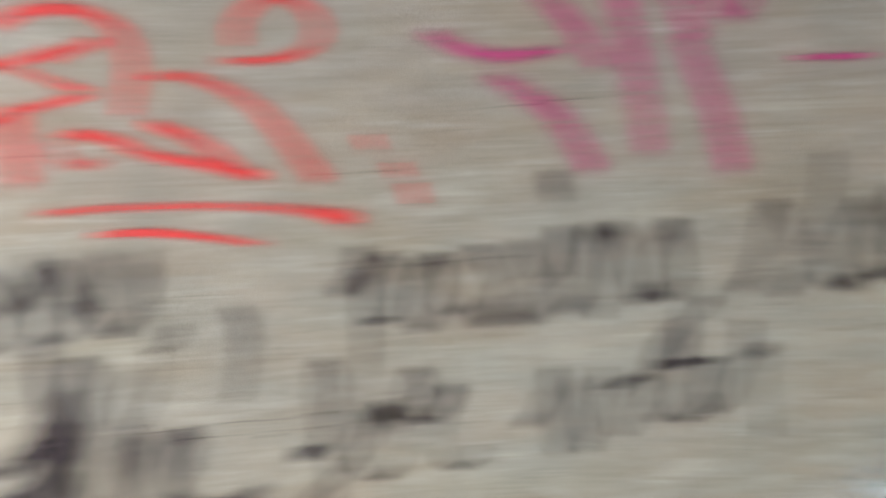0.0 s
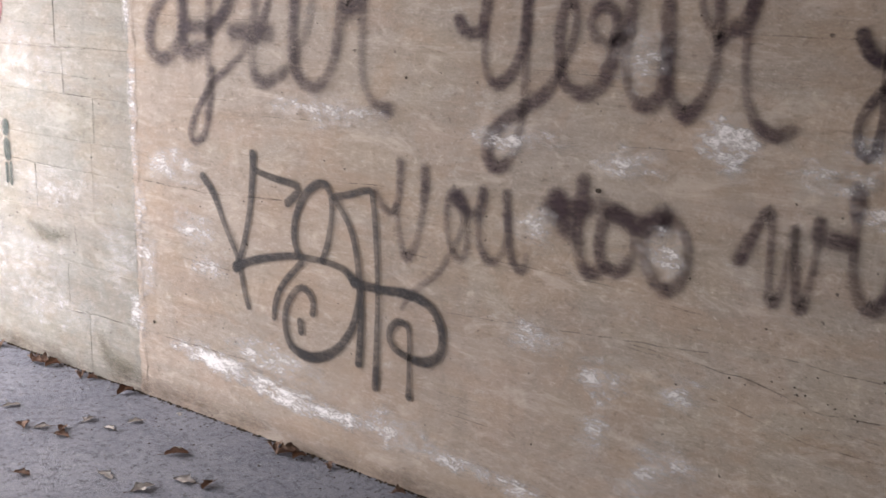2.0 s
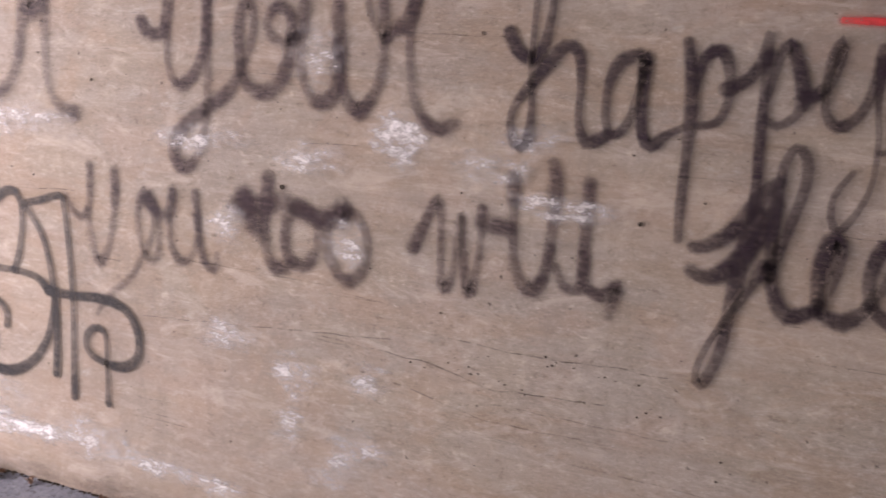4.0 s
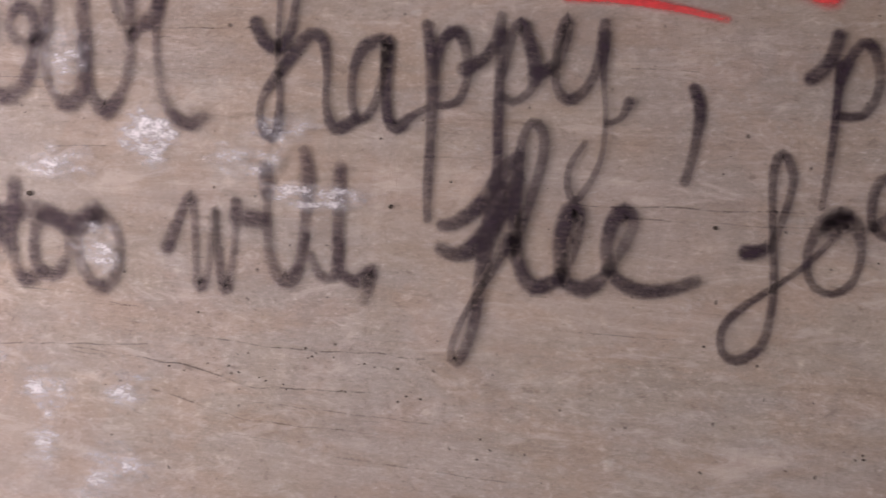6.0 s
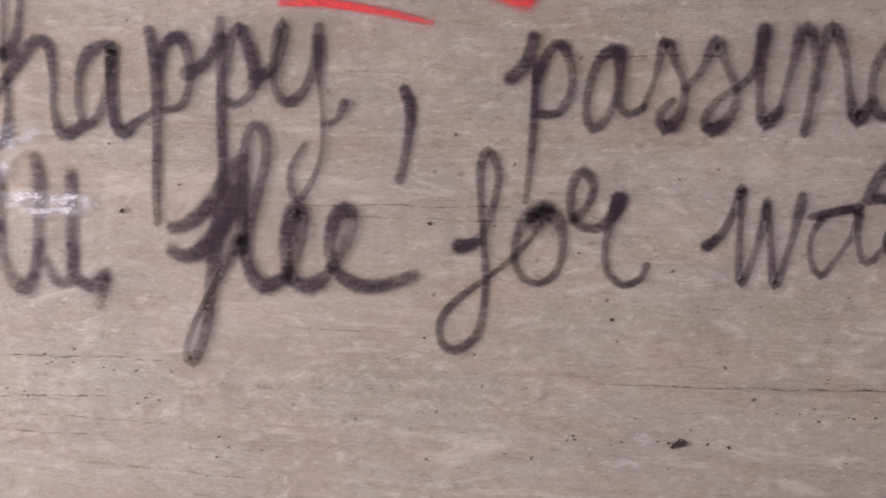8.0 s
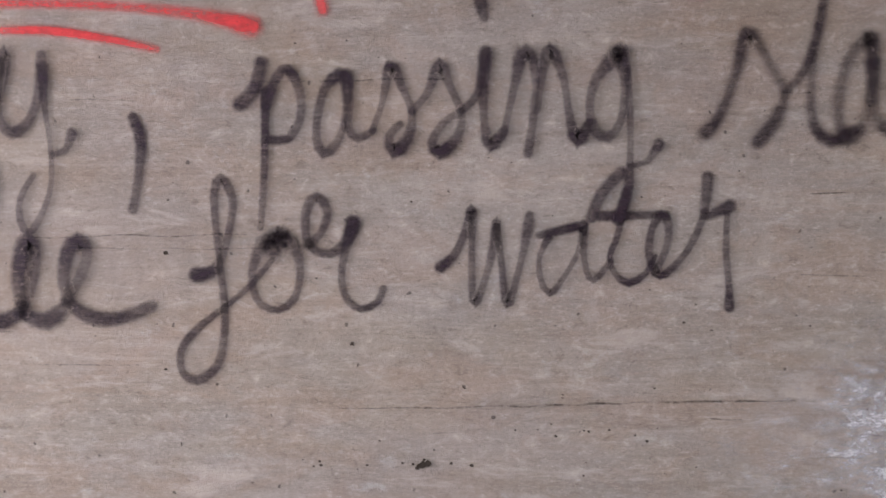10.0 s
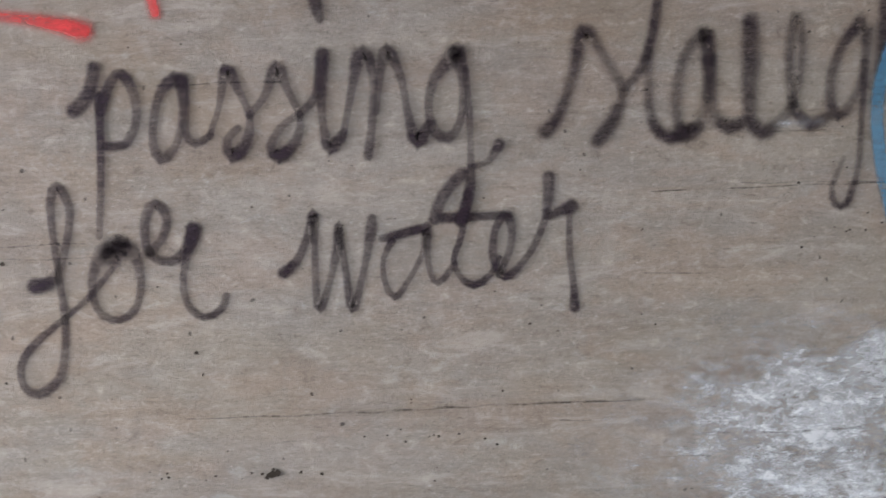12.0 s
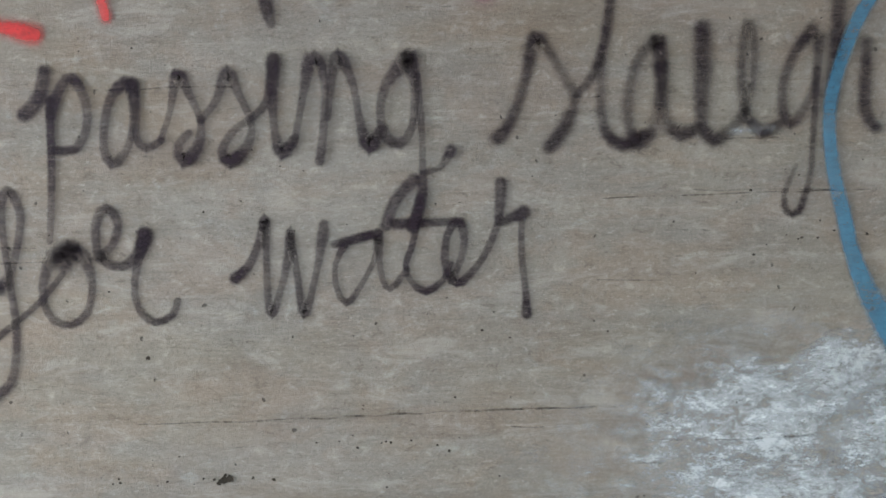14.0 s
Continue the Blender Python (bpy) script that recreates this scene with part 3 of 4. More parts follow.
letter(w, "letter_y", ((75, 36.8, 3.3), (79.2, 39.2, 3), (81.9, 46.2, 2.7), (82.2, 50.3, 2.5), (80.3, 46.2, 2.7), (79.5, 39.5, 2.2), (80, 33.4, 2.2), (82.9, 30.6, 3), (87, 33.4, 2.5), (89.7, 39.5, 2.4), (91, 48.8, 2.7)), ((91.1, 46.2, 3), (91.1, 36.8, 1.6), (92, 27.4, 1.4), (91.5, 17.9, 1.4), (88.8, 11, 1.7), (85.4, 6.7, 2), (83.4, 9.4, 2), (83.8, 15, 1.7), (87.3, 20.5, 1.4)), ((92.5, 25.4, 1.4), (95.5, 26.5, 1.6), (97.4, 30.4, 2.7)))

w = word("comma_mark", BLACK, -0.076, 1.247, 0, "curved comma in black spray paint on concrete", "sprayed mark")
letter(w, "comma_stroke", ((1.1, 21.9, 2.6), (2.7, 16.9, 2.9), (2.2, 10.2, 2.4), (1.1, 4.2, 2.4), (0, 0, 2.4)))

w = word("flee_lettering", BLACK, -0.673, 0.762, 2, "handwritten word flee in smudged thick black spray paint", "sprayed word")
letter(w, "letter_f", ((0, 35.1, 3.2), (3.6, 36, 3.6), (10, 40.9, 4.2), (15.8, 49.6, 4.2), (19.4, 53.2, 2.9)), ((0, 29.1, 3.6), (4.1, 27.8, 3.8), (10, 31.7, 5), (15.9, 39.7, 4.2), (19.5, 48.3, 3.2)), ((15.1, 45.3, 4.2), (12.5, 35.3, 4.8), (10.8, 25.2, 3.8), (9.7, 16.5, 3.2), (8.2, 7.6, 3.1), (4.6, 0, 2.9), (3.1, 3.6, 2), (6.7, 13.1, 1.8), (13.1, 23.9, 2.3), (17.4, 32.7, 3.2)))
letter(w, "letter_l", ((17.9, 29.8, 3.9), (21.7, 39.9, 2.9), (25.4, 52.6, 2.8), (25.1, 59.5, 2.8), (22.5, 61.5, 2.4), (20.1, 56.7, 2.5), (19, 45.5, 3.4), (18.9, 34.2, 3.2), (20.4, 25.7, 3.5), (24.1, 20.9, 4.2), (30.2, 23.3, 3.2)))
letter(w, "letter_e", ((29.9, 23.3, 3.3), (33.6, 30.5, 2.9), (34.9, 37.6, 3.2), (33.2, 41.4, 4.5), (31.1, 36, 4.3), (30.4, 29, 3.6), (32.2, 22.7, 3.6), (37.1, 21.4, 4.3), (42.1, 25.3, 2.5)))
letter(w, "letter_e", ((41.9, 26, 2.9), (46.1, 32.5, 2.9), (48.1, 38.1, 2.9), (45.8, 41, 4.1), (42.9, 37.9, 3.8), (41.7, 30.9, 3.2), (44, 24.7, 3.2), (49.7, 21.8, 3.8), (56.6, 22.4, 3.2), (63.3, 25, 2.9)))

w = word("for_lettering", BLACK, 0.028, 0.827, 0, "handwritten word for in thin-lined black spray paint", "sprayed word")
letter(w, "letter_f", ((4.4, 26, 3.6), (7.8, 26.5, 3.1), (10.5, 29.5, 2.2), (13.2, 37.8, 1.9), (14, 44.6, 2.2), (11.4, 49.4, 2.5), (9.7, 46, 2.2), (9.7, 37.8, 1.8), (10.4, 28.2, 1.8), (11.1, 18.4, 2), (10.5, 10, 2), (8.7, 3.7, 2.3), (3.6, 0, 2.6), (0, 2.1, 2), (0, 7.7, 2), (4, 12.7, 2), (10.4, 17.7, 1.5), (17.5, 23.4, 1.5), (23.1, 29.7, 1.4)))
letter(w, "letter_o", ((24.9, 35.2, 4.9), (21.1, 33.8, 3.6), (18.4, 28.2, 2.2), (18.2, 22.7, 1.9), (20.2, 18.6, 1.9), (24.3, 17.5, 1.9), (28, 20.1, 1.9), (29.7, 25.6, 1.9), (29.2, 31.1, 2.7), (26.7, 34.5, 4.4), (23.5, 33, 5.5)))
letter(w, "letter_e", ((31.7, 33.2, 2.5), (35, 35.9, 1.9), (36.8, 41.3, 2.2), (34.3, 44.7, 2.7), (31.9, 42, 2.4), (31.5, 35.2, 2.2), (33.6, 31.8, 2.2), (37.1, 31, 2.2), (40.4, 33.2, 2.7), (42.9, 37.7, 3.5)))
letter(w, "letter_r", ((42.8, 38.7, 3.2), (41, 32.6, 2.2), (39.8, 27.1, 1.8), (39.9, 23, 1.8), (41.3, 19.6, 1.9), (44.3, 17.7, 1.9), (48.3, 19.5, 1.8), (49.7, 22.8, 1.6)))

w = word("passing_lettering", BLACK, 0.195, 1.201, 1, "handwritten word passing in black spray paint", "sprayed word")
letter(w, "letter_p", ((0, 29.1, 3.4), (3.7, 32.9, 3.4), (5.3, 38.6, 3.1)), ((6.1, 32.2, 2.1), (5.7, 20.6, 2), (5, 10.2, 1.8), (3.9, 0, 1.6)), ((6.3, 29, 2.6), (8.9, 35.3, 2.3), (11.7, 37.1, 2.6), (14.3, 32, 2.3), (14.2, 25.6, 2.1), (11.3, 21.1, 2.3), (6.8, 20.8, 2.3)))
letter(w, "letter_a", ((25.5, 34.3, 2.6), (23.7, 35.6, 3.4), (20.9, 33.5, 2.4), (18.8, 28.3, 2.1), (18.0, 21.1, 2.1), (19.6, 17.4, 2.8), (22.7, 19.7, 2.0), (24.9, 25.3, 1.8), (25.7, 33.4, 2.4)), ((25.4, 35.3, 3.2), (25.8, 28.3, 2.3), (25.6, 23.3, 1.9), (27.8, 20.8, 2.1), (31.5, 22.6, 1.6)))
letter(w, "letter_s", ((31.2, 22.6, 1.6), (33.7, 29, 1.5), (35.7, 37.6, 2.8), (38.3, 32.7, 2), (40.7, 26.3, 1.8), (39.5, 20.5, 2.8), (36.2, 17.4, 3.4), (35.2, 21.3, 2.3), (37.8, 24, 1.8)))
letter(w, "letter_s", ((40.6, 26.9, 1.8), (44.4, 31.3, 1.9), (47.2, 37.6, 3.1), (49.6, 32.4, 2), (52.2, 26, 1.8), (51.1, 20.9, 2.3), (47, 17.2, 3.4), (45.2, 19.8, 2.3), (48, 24.2, 1.8), (52.2, 26.9, 1.8)))
letter(w, "letter_i", ((52.2, 26.9, 1.8), (56, 31, 2), (57.8, 40.4, 2.5)), ((57.8, 39.8, 3.3), (57.3, 33.5, 2.8), (57.4, 24.6, 1.8), (58.9, 18.8, 3.4), (62.1, 22.6, 1.7)))
letter(w, "letter_n", ((61.7, 20.7, 1.7), (64, 30.8, 1.8), (66.1, 39.6, 3.3), (68.2, 39.6, 2.5), (69.3, 33.2, 2), (68.6, 24.4, 2), (67.5, 17, 2.3)), ((69.6, 26.9, 1.7), (71, 35.7, 2), (72.5, 40.7, 3), (75.5, 34.4, 2), (77, 25.5, 2), (78.9, 19.7, 3.6), (81.7, 24.1, 1.8)))
letter(w, "letter_g", ((87.6, 39.1, 4), (83.3, 34.2, 2.5), (81.6, 27.9, 2), (82.7, 22.2, 2.6), (85.8, 20.4, 2.6), (88.6, 23.9, 1.8), (89.6, 32.8, 2.3), (88.3, 39.7, 3.8)), ((90.1, 35.3, 1.8), (90.7, 26.4, 1.7), (90.9, 17.5, 1.5), (90.4, 8.5, 2.6), (88.1, 1.5, 2.9)), ((88.8, 12.4, 2.8), (84.3, 7.4, 2.8), (82.1, 2, 2.6)), ((90.8, 13.7, 1.3), (94.7, 14.9, 1.5), (97.3, 18.7, 2.6)))

w = word("water_lettering", BLACK, 0.662, 1.008, 0, "handwritten word water in black spray paint, dripping end", "sprayed word")
letter(w, "letter_w", ((0, 9.7, 2.9), (3.1, 12.3, 2.1), (6, 18.1, 2.1), (7.6, 23.6, 2.3), (7.5, 15.5, 1.6), (7.4, 6.2, 1.9), (8.1, 0.9, 2.1), (10.7, 7.5, 1.6), (13, 16.7, 2.4), (13.2, 20.9, 1.8), (14.3, 11.4, 1.7), (15.7, 0.8, 2.1), (18.7, 10, 1.6), (20.7, 19.2, 2.6), (21.1, 21.8, 2.1)))
letter(w, "letter_a", ((23.3, 17.2, 1.9), (28.8, 18.4, 2.2), (33.6, 19.6, 2.2)), ((25.4, 16.5, 1.9), (23.4, 12.6, 1.3), (23.4, 7.3, 1.4), (25.7, 3.3, 1.7), (29.8, 8.5, 1.3), (32.5, 13.7, 1.4), (33.5, 19, 2.3), (33.7, 11.1, 1.4), (35.7, 6.4, 1.7), (39.9, 11, 1.4)))
letter(w, "letter_t", ((43.3, 27.2, 2), (41.5, 17.5, 1.6), (39.6, 12, 1.5), (40.8, 8.1, 1.4), (44, 5.7, 2), (48, 8.2, 1.4), (50.2, 12.1, 1)), ((37.4, 21.5, 2.5), (45.7, 21.6, 2), (52.4, 21.9, 1.7)))
letter(w, "letter_e", ((49.9, 8.2, 1.6), (52.4, 13.4, 1.7), (53.1, 19.2, 2.1), (51.5, 21.7, 2.3), (49.3, 18.7, 1.8), (48.7, 12.1, 2), (51.2, 7.5, 2.1), (55.3, 10.7, 1.7), (58.8, 15.9, 1.7), (61.4, 22.6, 1.7)))
letter(w, "letter_r", ((61.7, 30.3, 2.8), (61.6, 26.2, 2.6), (61, 21.3, 1.9), (63.7, 22.3, 2.3), (66.6, 23.5, 3.3)), ((66.3, 21.6, 1.4), (66.2, 13.2, 1.6), (67, 5.3, 1.7), (67.1, 0, 2.4)))

w = word("slaug_lettering", BLURRED, 1.271, 1.232, 0, "beginning of a longer word in blurred black spray paint", "sprayed word")
letter(w, "letter_s", ((0, 17.9, 3.1), (3.2, 21.7, 2.5), (6.5, 30.4, 2.3), (8.9, 40.3, 3.2), (11.6, 37.8, 2.2), (16, 30.2, 2), (17.9, 26.6, 2), (15.3, 20.1, 3), (12, 15.8, 3)))
letter(w, "letter_l", ((17.8, 27, 1.8), (21.7, 31.3, 2), (24.3, 38.7, 2.1), (25.7, 47.3, 2.1), (26.2, 52.1, 2.1)), ((23.9, 35, 1.6), (23.5, 25, 2), (24.7, 18.7, 2.5), (28.5, 15.8, 3), (33.5, 18.2, 2.3)))
letter(w, "letter_a", ((35.4, 38.4, 3.2), (31.8, 34.8, 2.2), (29.8, 27.4, 2.3), (29.8, 19.8, 2.5), (32.3, 16.4, 3.3), (35.6, 20.3, 2.3), (36.9, 30.9, 2.7), (36.4, 38.6, 3.2)), ((36.8, 33.4, 3), (37.4, 27.2, 2.3), (38.1, 21.5, 2.3), (41.3, 17.7, 3.3), (45.1, 19.5, 2.3)))
letter(w, "letter_u", ((45.9, 41.2, 3.5), (46.2, 34.4, 4), (45.8, 25.7, 3.2), (46.3, 19.5, 2.8), (48.6, 16.3, 3.3), (52.6, 18.7, 2.5), (55.7, 23, 1.9)))
letter(w, "letter_e", ((55.4, 23, 2), (57.5, 31.7, 1.7), (56.9, 40.3, 2.2), (55.8, 42.2, 2), (54.7, 34.2, 2.1), (55.1, 25.5, 2), (56.3, 21.1, 2.3), (59.4, 17.9, 2.8), (63.1, 19.7, 2.2)))
letter(w, "letter_g", ((70.2, 40.6, 2.7), (66.5, 35.8, 2.3), (64, 29, 2.1), (63.9, 22.8, 2.3), (65.7, 19.7, 2.5), (68.5, 22.7, 1.9), (71.1, 30.1, 1.7), (71.4, 38.7, 2.5)), ((71.3, 31.4, 1.7), (71.1, 26.4, 1.6), (70.6, 15.2, 1.4), (70.1, 7.6, 1.4), (67.7, 0, 1.7), (65.2, 0, 1.7), (64.5, 3.9, 1.3), (66.9, 10.2, 1.1)))
letter(w, "letter_h", ((75.9, 48.4, 2.9), (75.3, 35, 3.2), (74.1, 23.2, 2.7)), ((82, 37.2, 2.5), (82, 22.4, 2.7), (84.5, 18.4, 2.5)))

w = word("signature_tag", MARKER, -3.606, 0.341, 1, "dark grey looping graffiti signature with dripping legs", "graffiti tag")
letter(w, "loop_stroke", ((0, 63, 3.4), (6.1, 56.9, 3.4), (12.4, 44.9, 2.6), (18.7, 34.1, 2.6), (21.8, 22.6, 2.6), (24, 16.5, 2.6)))
letter(w, "loop_stroke", ((27.6, 74.7, 3.5), (27.7, 70.6, 3.5), (26, 55.7, 3), (23.3, 44.6, 2.8), (20.2, 35.4, 2.9), (17.4, 30.5, 3.9)), ((17.4, 30.8, 3.7), (27.9, 35.3, 3.3), (42.7, 39.2, 3), (50.7, 40.3, 2.7), (62.5, 40.6, 2.6), (71.9, 39.6, 2.8), (77.3, 36, 3.7)))
letter(w, "hook_stroke", ((29.2, 68.7, 2.5), (39.4, 67, 2.7), (48, 66.2, 2.9), (50.9, 64.4, 3.1), (45.3, 59.1, 3.4)))
letter(w, "bow_stroke", ((50.7, 40.7, 2.7), (48.4, 46.9, 2.9), (49.6, 55.3, 3.1), (55, 64.2, 3.3), (61.8, 68.2, 3.5), (65.9, 65.9, 2.7), (66.9, 58.1, 2.5), (65, 47.8, 2.8), (62.4, 41.2, 2.6)))
letter(w, "hook_stroke", ((51.9, 38.2, 2.9), (42.9, 29.1, 2.7), (38.8, 21.8, 2.8), (37.7, 15.1, 2.5)))
letter(w, "eye_stroke", ((57.4, 20.5, 2.9), (57.8, 24.8, 2.9), (54.4, 28.7, 2.9), (50.1, 28.4, 2.9), (44.4, 20.9, 3), (43.7, 12.1, 3), (47.6, 5.5, 3.5), (57.7, 4.2, 4.2), (68.8, 9.5, 3.6), (76.6, 19.6, 3), (80.1, 32.6, 2.7)))
letter(w, "leg_stroke", ((67.8, 64.2, 2.7), (75.1, 66.1, 2.7), (83.9, 68.6, 2.6), (85.8, 65, 2.4), (87.4, 49.8, 2.4), (88.1, 32.2, 2.2), (87.8, 14.1, 2.7), (87.3, 0, 3.2)))
letter(w, "leg_stroke", ((68.6, 63.3, 2.5), (74.9, 55.5, 2.5), (78.3, 46.2, 2.7), (80, 34.5, 3.2), (80.5, 20.5, 3), (79.6, 6.9, 3.5)))
letter(w, "bow_stroke", ((77.4, 35.6, 3.9), (89, 35.4, 3.3), (101.4, 36, 3.7), (111.2, 33.3, 3.2), (115.7, 26.6, 3.2), (115.4, 18.8, 3.4), (109.7, 14.3, 3.9), (101.2, 14.3, 2.9), (94.8, 16.8, 2.7), (93.6, 21.5, 2.9), (96.9, 25.6, 2.9), (101.4, 24.9, 2.4), (102.2, 19.5, 1.8), (102.3, 5.6, 2), (102.3, 0.3, 2.9)))
letter(w, "dot_stroke", ((51.2, 16.4, 3), (51.6, 12.6, 3)))

w = word("blue_tag", BLUE, -2.528, 1.753, 1, "broad teal blue graffiti tag of slanting bars", "graffiti tag")
letter(w, "curl_stroke", ((20.9, 42.6, 5.8), (11.9, 47.5, 6.3), (4.1, 44.5, 6), (0, 35.9, 6.1), (0.8, 27, 6.1), (8.6, 22.3, 6), (15.9, 24.7, 5.9), (22.7, 31.3, 5.8), (33.1, 35.1, 6.4), (43.4, 32.1, 6.3), (47.6, 23.5, 5.5), (47.9, 11.8, 5.2), (42.6, 4.3, 5.2), (31.9, 0, 5.4), (22.8, 3.5, 5.1), (19.3, 10.2, 4.3)))
letter(w, "bar_stroke", ((56.1, 42.9, 3.9), (55.6, 23.3, 4), (55.7, 3, 3.6)))
letter(w, "bar_stroke", ((43.2, 25, 6.3), (57.2, 24.9, 6.1), (70.7, 28.4, 5.9), (87.3, 33.1, 5.7), (101.3, 41.5, 5.4), (106.4, 48.6, 5.4)))
letter(w, "bar_stroke", ((62.8, 14.8, 5), (79.8, 18.9, 5.5), (101.1, 20.9, 5.5), (120.9, 20.2, 5.2), (131.9, 15.5, 4.5), (142.8, 6.6, 4.7)))
letter(w, "bar_stroke", ((108.3, 44, 4.1), (106.5, 24.5, 4.1), (104.3, 4.4, 4.2)))
letter(w, "bar_stroke", ((92.4, 20.4, 4), (91.4, 9.5, 4.3)))
letter(w, "bar_stroke", ((72.4, 16.2, 3.8), (71.7, 3, 3.9)))
letter(w, "bar_stroke", ((132.6, 40.8, 4.1), (127.2, 31, 4.2), (119.3, 23.7, 4.3)))
letter(w, "bar_stroke", ((148.5, 38.3, 4.3), (146.4, 24.3, 4.3), (143.3, 0.8, 4.4)))

w = word("small_tag", MARKER, -4.011, 1.701, 0, "small dark grey looping graffiti signature with dots", "graffiti tag")
letter(w, "peak_stroke", ((30.2, 49.2, 2.3), (28.5, 40.9, 2.4), (23.4, 29.4, 2.4), (17.9, 19.9, 3.2), (19.3, 13.4, 2.4), (20.7, 5.9, 2.4)), ((17.9, 20.3, 2.7), (29, 28.3, 2.6), (41.2, 33.3, 2.6)))
letter(w, "loop_stroke", ((49.9, 48.4, 2.5), (48.4, 40.3, 2.5), (46.1, 28.1, 2.3), (44.9, 20.9, 2.3), (51.2, 23.5, 2.5), (60.5, 26.3, 2.5), (68.6, 25.4, 2.4), (73.8, 20.8, 2.6), (74.8, 16.9, 2.6), (71.2, 11.4, 2.7), (64.5, 6.7, 2.7), (52.1, 1.7, 2.8), (44.1, 0, 2.9), (38.8, 4.1, 2.6), (39.7, 11.5, 2.6), (47.9, 16.8, 2.6), (52.3, 18.4, 2.3)))
letter(w, "side_stroke", ((43, 31.2, 2.3), (37, 24, 2.3), (34, 13.5, 2.4), (34.7, 6.1, 2.4)))
letter(w, "foot_stroke", ((74.9, 20.8, 2.4), (83, 23.2, 2.4)), ((76.1, 19.8, 2.2), (77.9, 11.9, 2.2), (76.9, 5.9, 2.2)))
letter(w, "curl_stroke", ((28.3, 51.3, 2.1), (50.6, 52, 2.2), (74.5, 54.2, 2.4), (96.8, 54.4, 2.2), (98.6, 50.2, 2.2), (93.9, 39, 2.5), (90.4, 29.5, 2.5), (88, 19.8, 2.3), (86.5, 10, 2.4), (86.9, 2.2, 2.6), (91.1, 1.3, 2.6), (97.8, 5.4, 2.5), (100.6, 10.2, 2.5), (98.5, 15.6, 2.5), (93.5, 15, 2.3), (90.7, 10.5, 2.1), (94.5, 9, 2.1)))
letter(w, "dot_stroke", ((95.6, 25, 2.3), (97.2, 25.4, 2.3)), ((103.2, 26.9, 2.5), (104.8, 27, 2.5)), ((0, 18.8, 2.2), (2.1, 18.8, 2.2)), ((7.5, 19.6, 2.2), (9.6, 19.9, 2.2)))

w = word("red_scribble", RED, -0.747, 1.623, 0, "bright red scribble with two underlines and a drip", "graffiti tag")
letter(w, "cross_stroke", ((0, 49.9, 2), (9.7, 46.7, 2.1), (20.3, 46.7, 2.2), (30.9, 49.8, 2)), ((21.7, 45.2, 1.9), (32.6, 40.9, 2.1), (36.9, 38.7, 2.3), (24.1, 35.9, 2.1), (11.9, 32.9, 2.1), (3.2, 29.5, 2)))
letter(w, "arch_stroke", ((17.9, 55.5, 3.3), (25.5, 58.5, 3.2), (37.3, 58.2, 2.9), (45.7, 53.2, 3.2), (48.1, 44.4, 3.2), (46.2, 34.4, 3.2)), ((19.9, 34.8, 4.5), (20.9, 19.8, 4.5)), ((29.3, 47.3, 2.9), (39.8, 50.8, 2.9)))
letter(w, "curl_stroke", ((38.2, 22.5, 2.4), (32.3, 22.1, 2.4), (29.5, 26.4, 2.4), (32.7, 29.5, 2.7), (41.4, 27.9, 2.9), (50, 23.7, 2.9), (64.2, 20.2, 2.9), (75.6, 17, 3.1)), ((51.8, 30.8, 2.9), (63, 25.7, 3.1), (71.2, 18.3, 3.1)))
letter(w, "hook_stroke", ((52.3, 41.9, 2), (60.9, 41.7, 2.6), (72, 36.9, 2.8), (80.1, 29.9, 3.1), (90.5, 15.7, 3.6)))
letter(w, "ring_stroke", ((69.8, 45, 2), (82.1, 44.9, 2.5), (91.5, 48, 2.7), (92.3, 54.9, 2.7), (82.7, 60.2, 2.8), (74.2, 55.1, 2.8), (73.1, 49.3, 2.5)))
letter(w, "dash_stroke", ((103.4, 24.5, 2.5), (104.4, 22.3, 2.5)), ((110.1, 17.2, 2.5), (111.1, 15.2, 2.5)))
letter(w, "line_stroke", ((25, 11.1, 1.8), (41.3, 11.3, 2), (59.4, 10.6, 2), (75.9, 9.1, 2.3), (88.1, 7.3, 3.0), (97.5, 4.9, 4.4)), ((37.5, 5.1, 1.9), (48, 4.9, 2.2), (61.9, 2.9, 2), (74.9, 0, 1.5)))
letter(w, "dot_stroke", ((113.6, 11.9, 2.6), (114.5, 8.3, 2.6)))

w = word("pink_scribble", PINK, 0.465, 1.749, 0, "magenta pink sprayed strokes high on the wall", "graffiti tag")
letter(w, "hook_stroke", ((0, 36.6, 3.7), (9.1, 32.1, 4), (19.3, 30.5, 4), (32, 31.4, 3.2)))
letter(w, "leg_stroke", ((16.1, 25, 4.3), (30.5, 15.7, 5), (39.7, 2.1, 5.4)))
letter(w, "leg_stroke", ((48.6, 47.8, 6.5), (52.4, 30.5, 6.3), (56.1, 5.8, 5.4)))
letter(w, "leg_stroke", ((26.1, 48.6, 4.9), (36.1, 38.3, 5), (43.2, 28, 4.4)))
letter(w, "leg_stroke", ((62.4, 48.8, 5.4), (68.9, 34.2, 5.4)))
letter(w, "hook_stroke", ((71.6, 45.7, 3.9), (80.8, 38.1, 4), (85.8, 45.2, 4)))
letter(w, "leg_stroke", ((67.2, 32.8, 5.7), (74.5, 14.8, 5.8), (78.8, 0, 6.2)))
letter(w, "dash_stroke", ((99, 26.7, 2.2), (117.9, 26.2, 2.5)))

w = word("paint_drip", BLACK, 0.760, 1.682, 0, "black paint drip ending in a blob", "paint drip")
letter(w, "drip_stroke", ((0, 6.2, 3.3), (0.3, 3.3, 3.3), (1.1, 0, 2.3)))

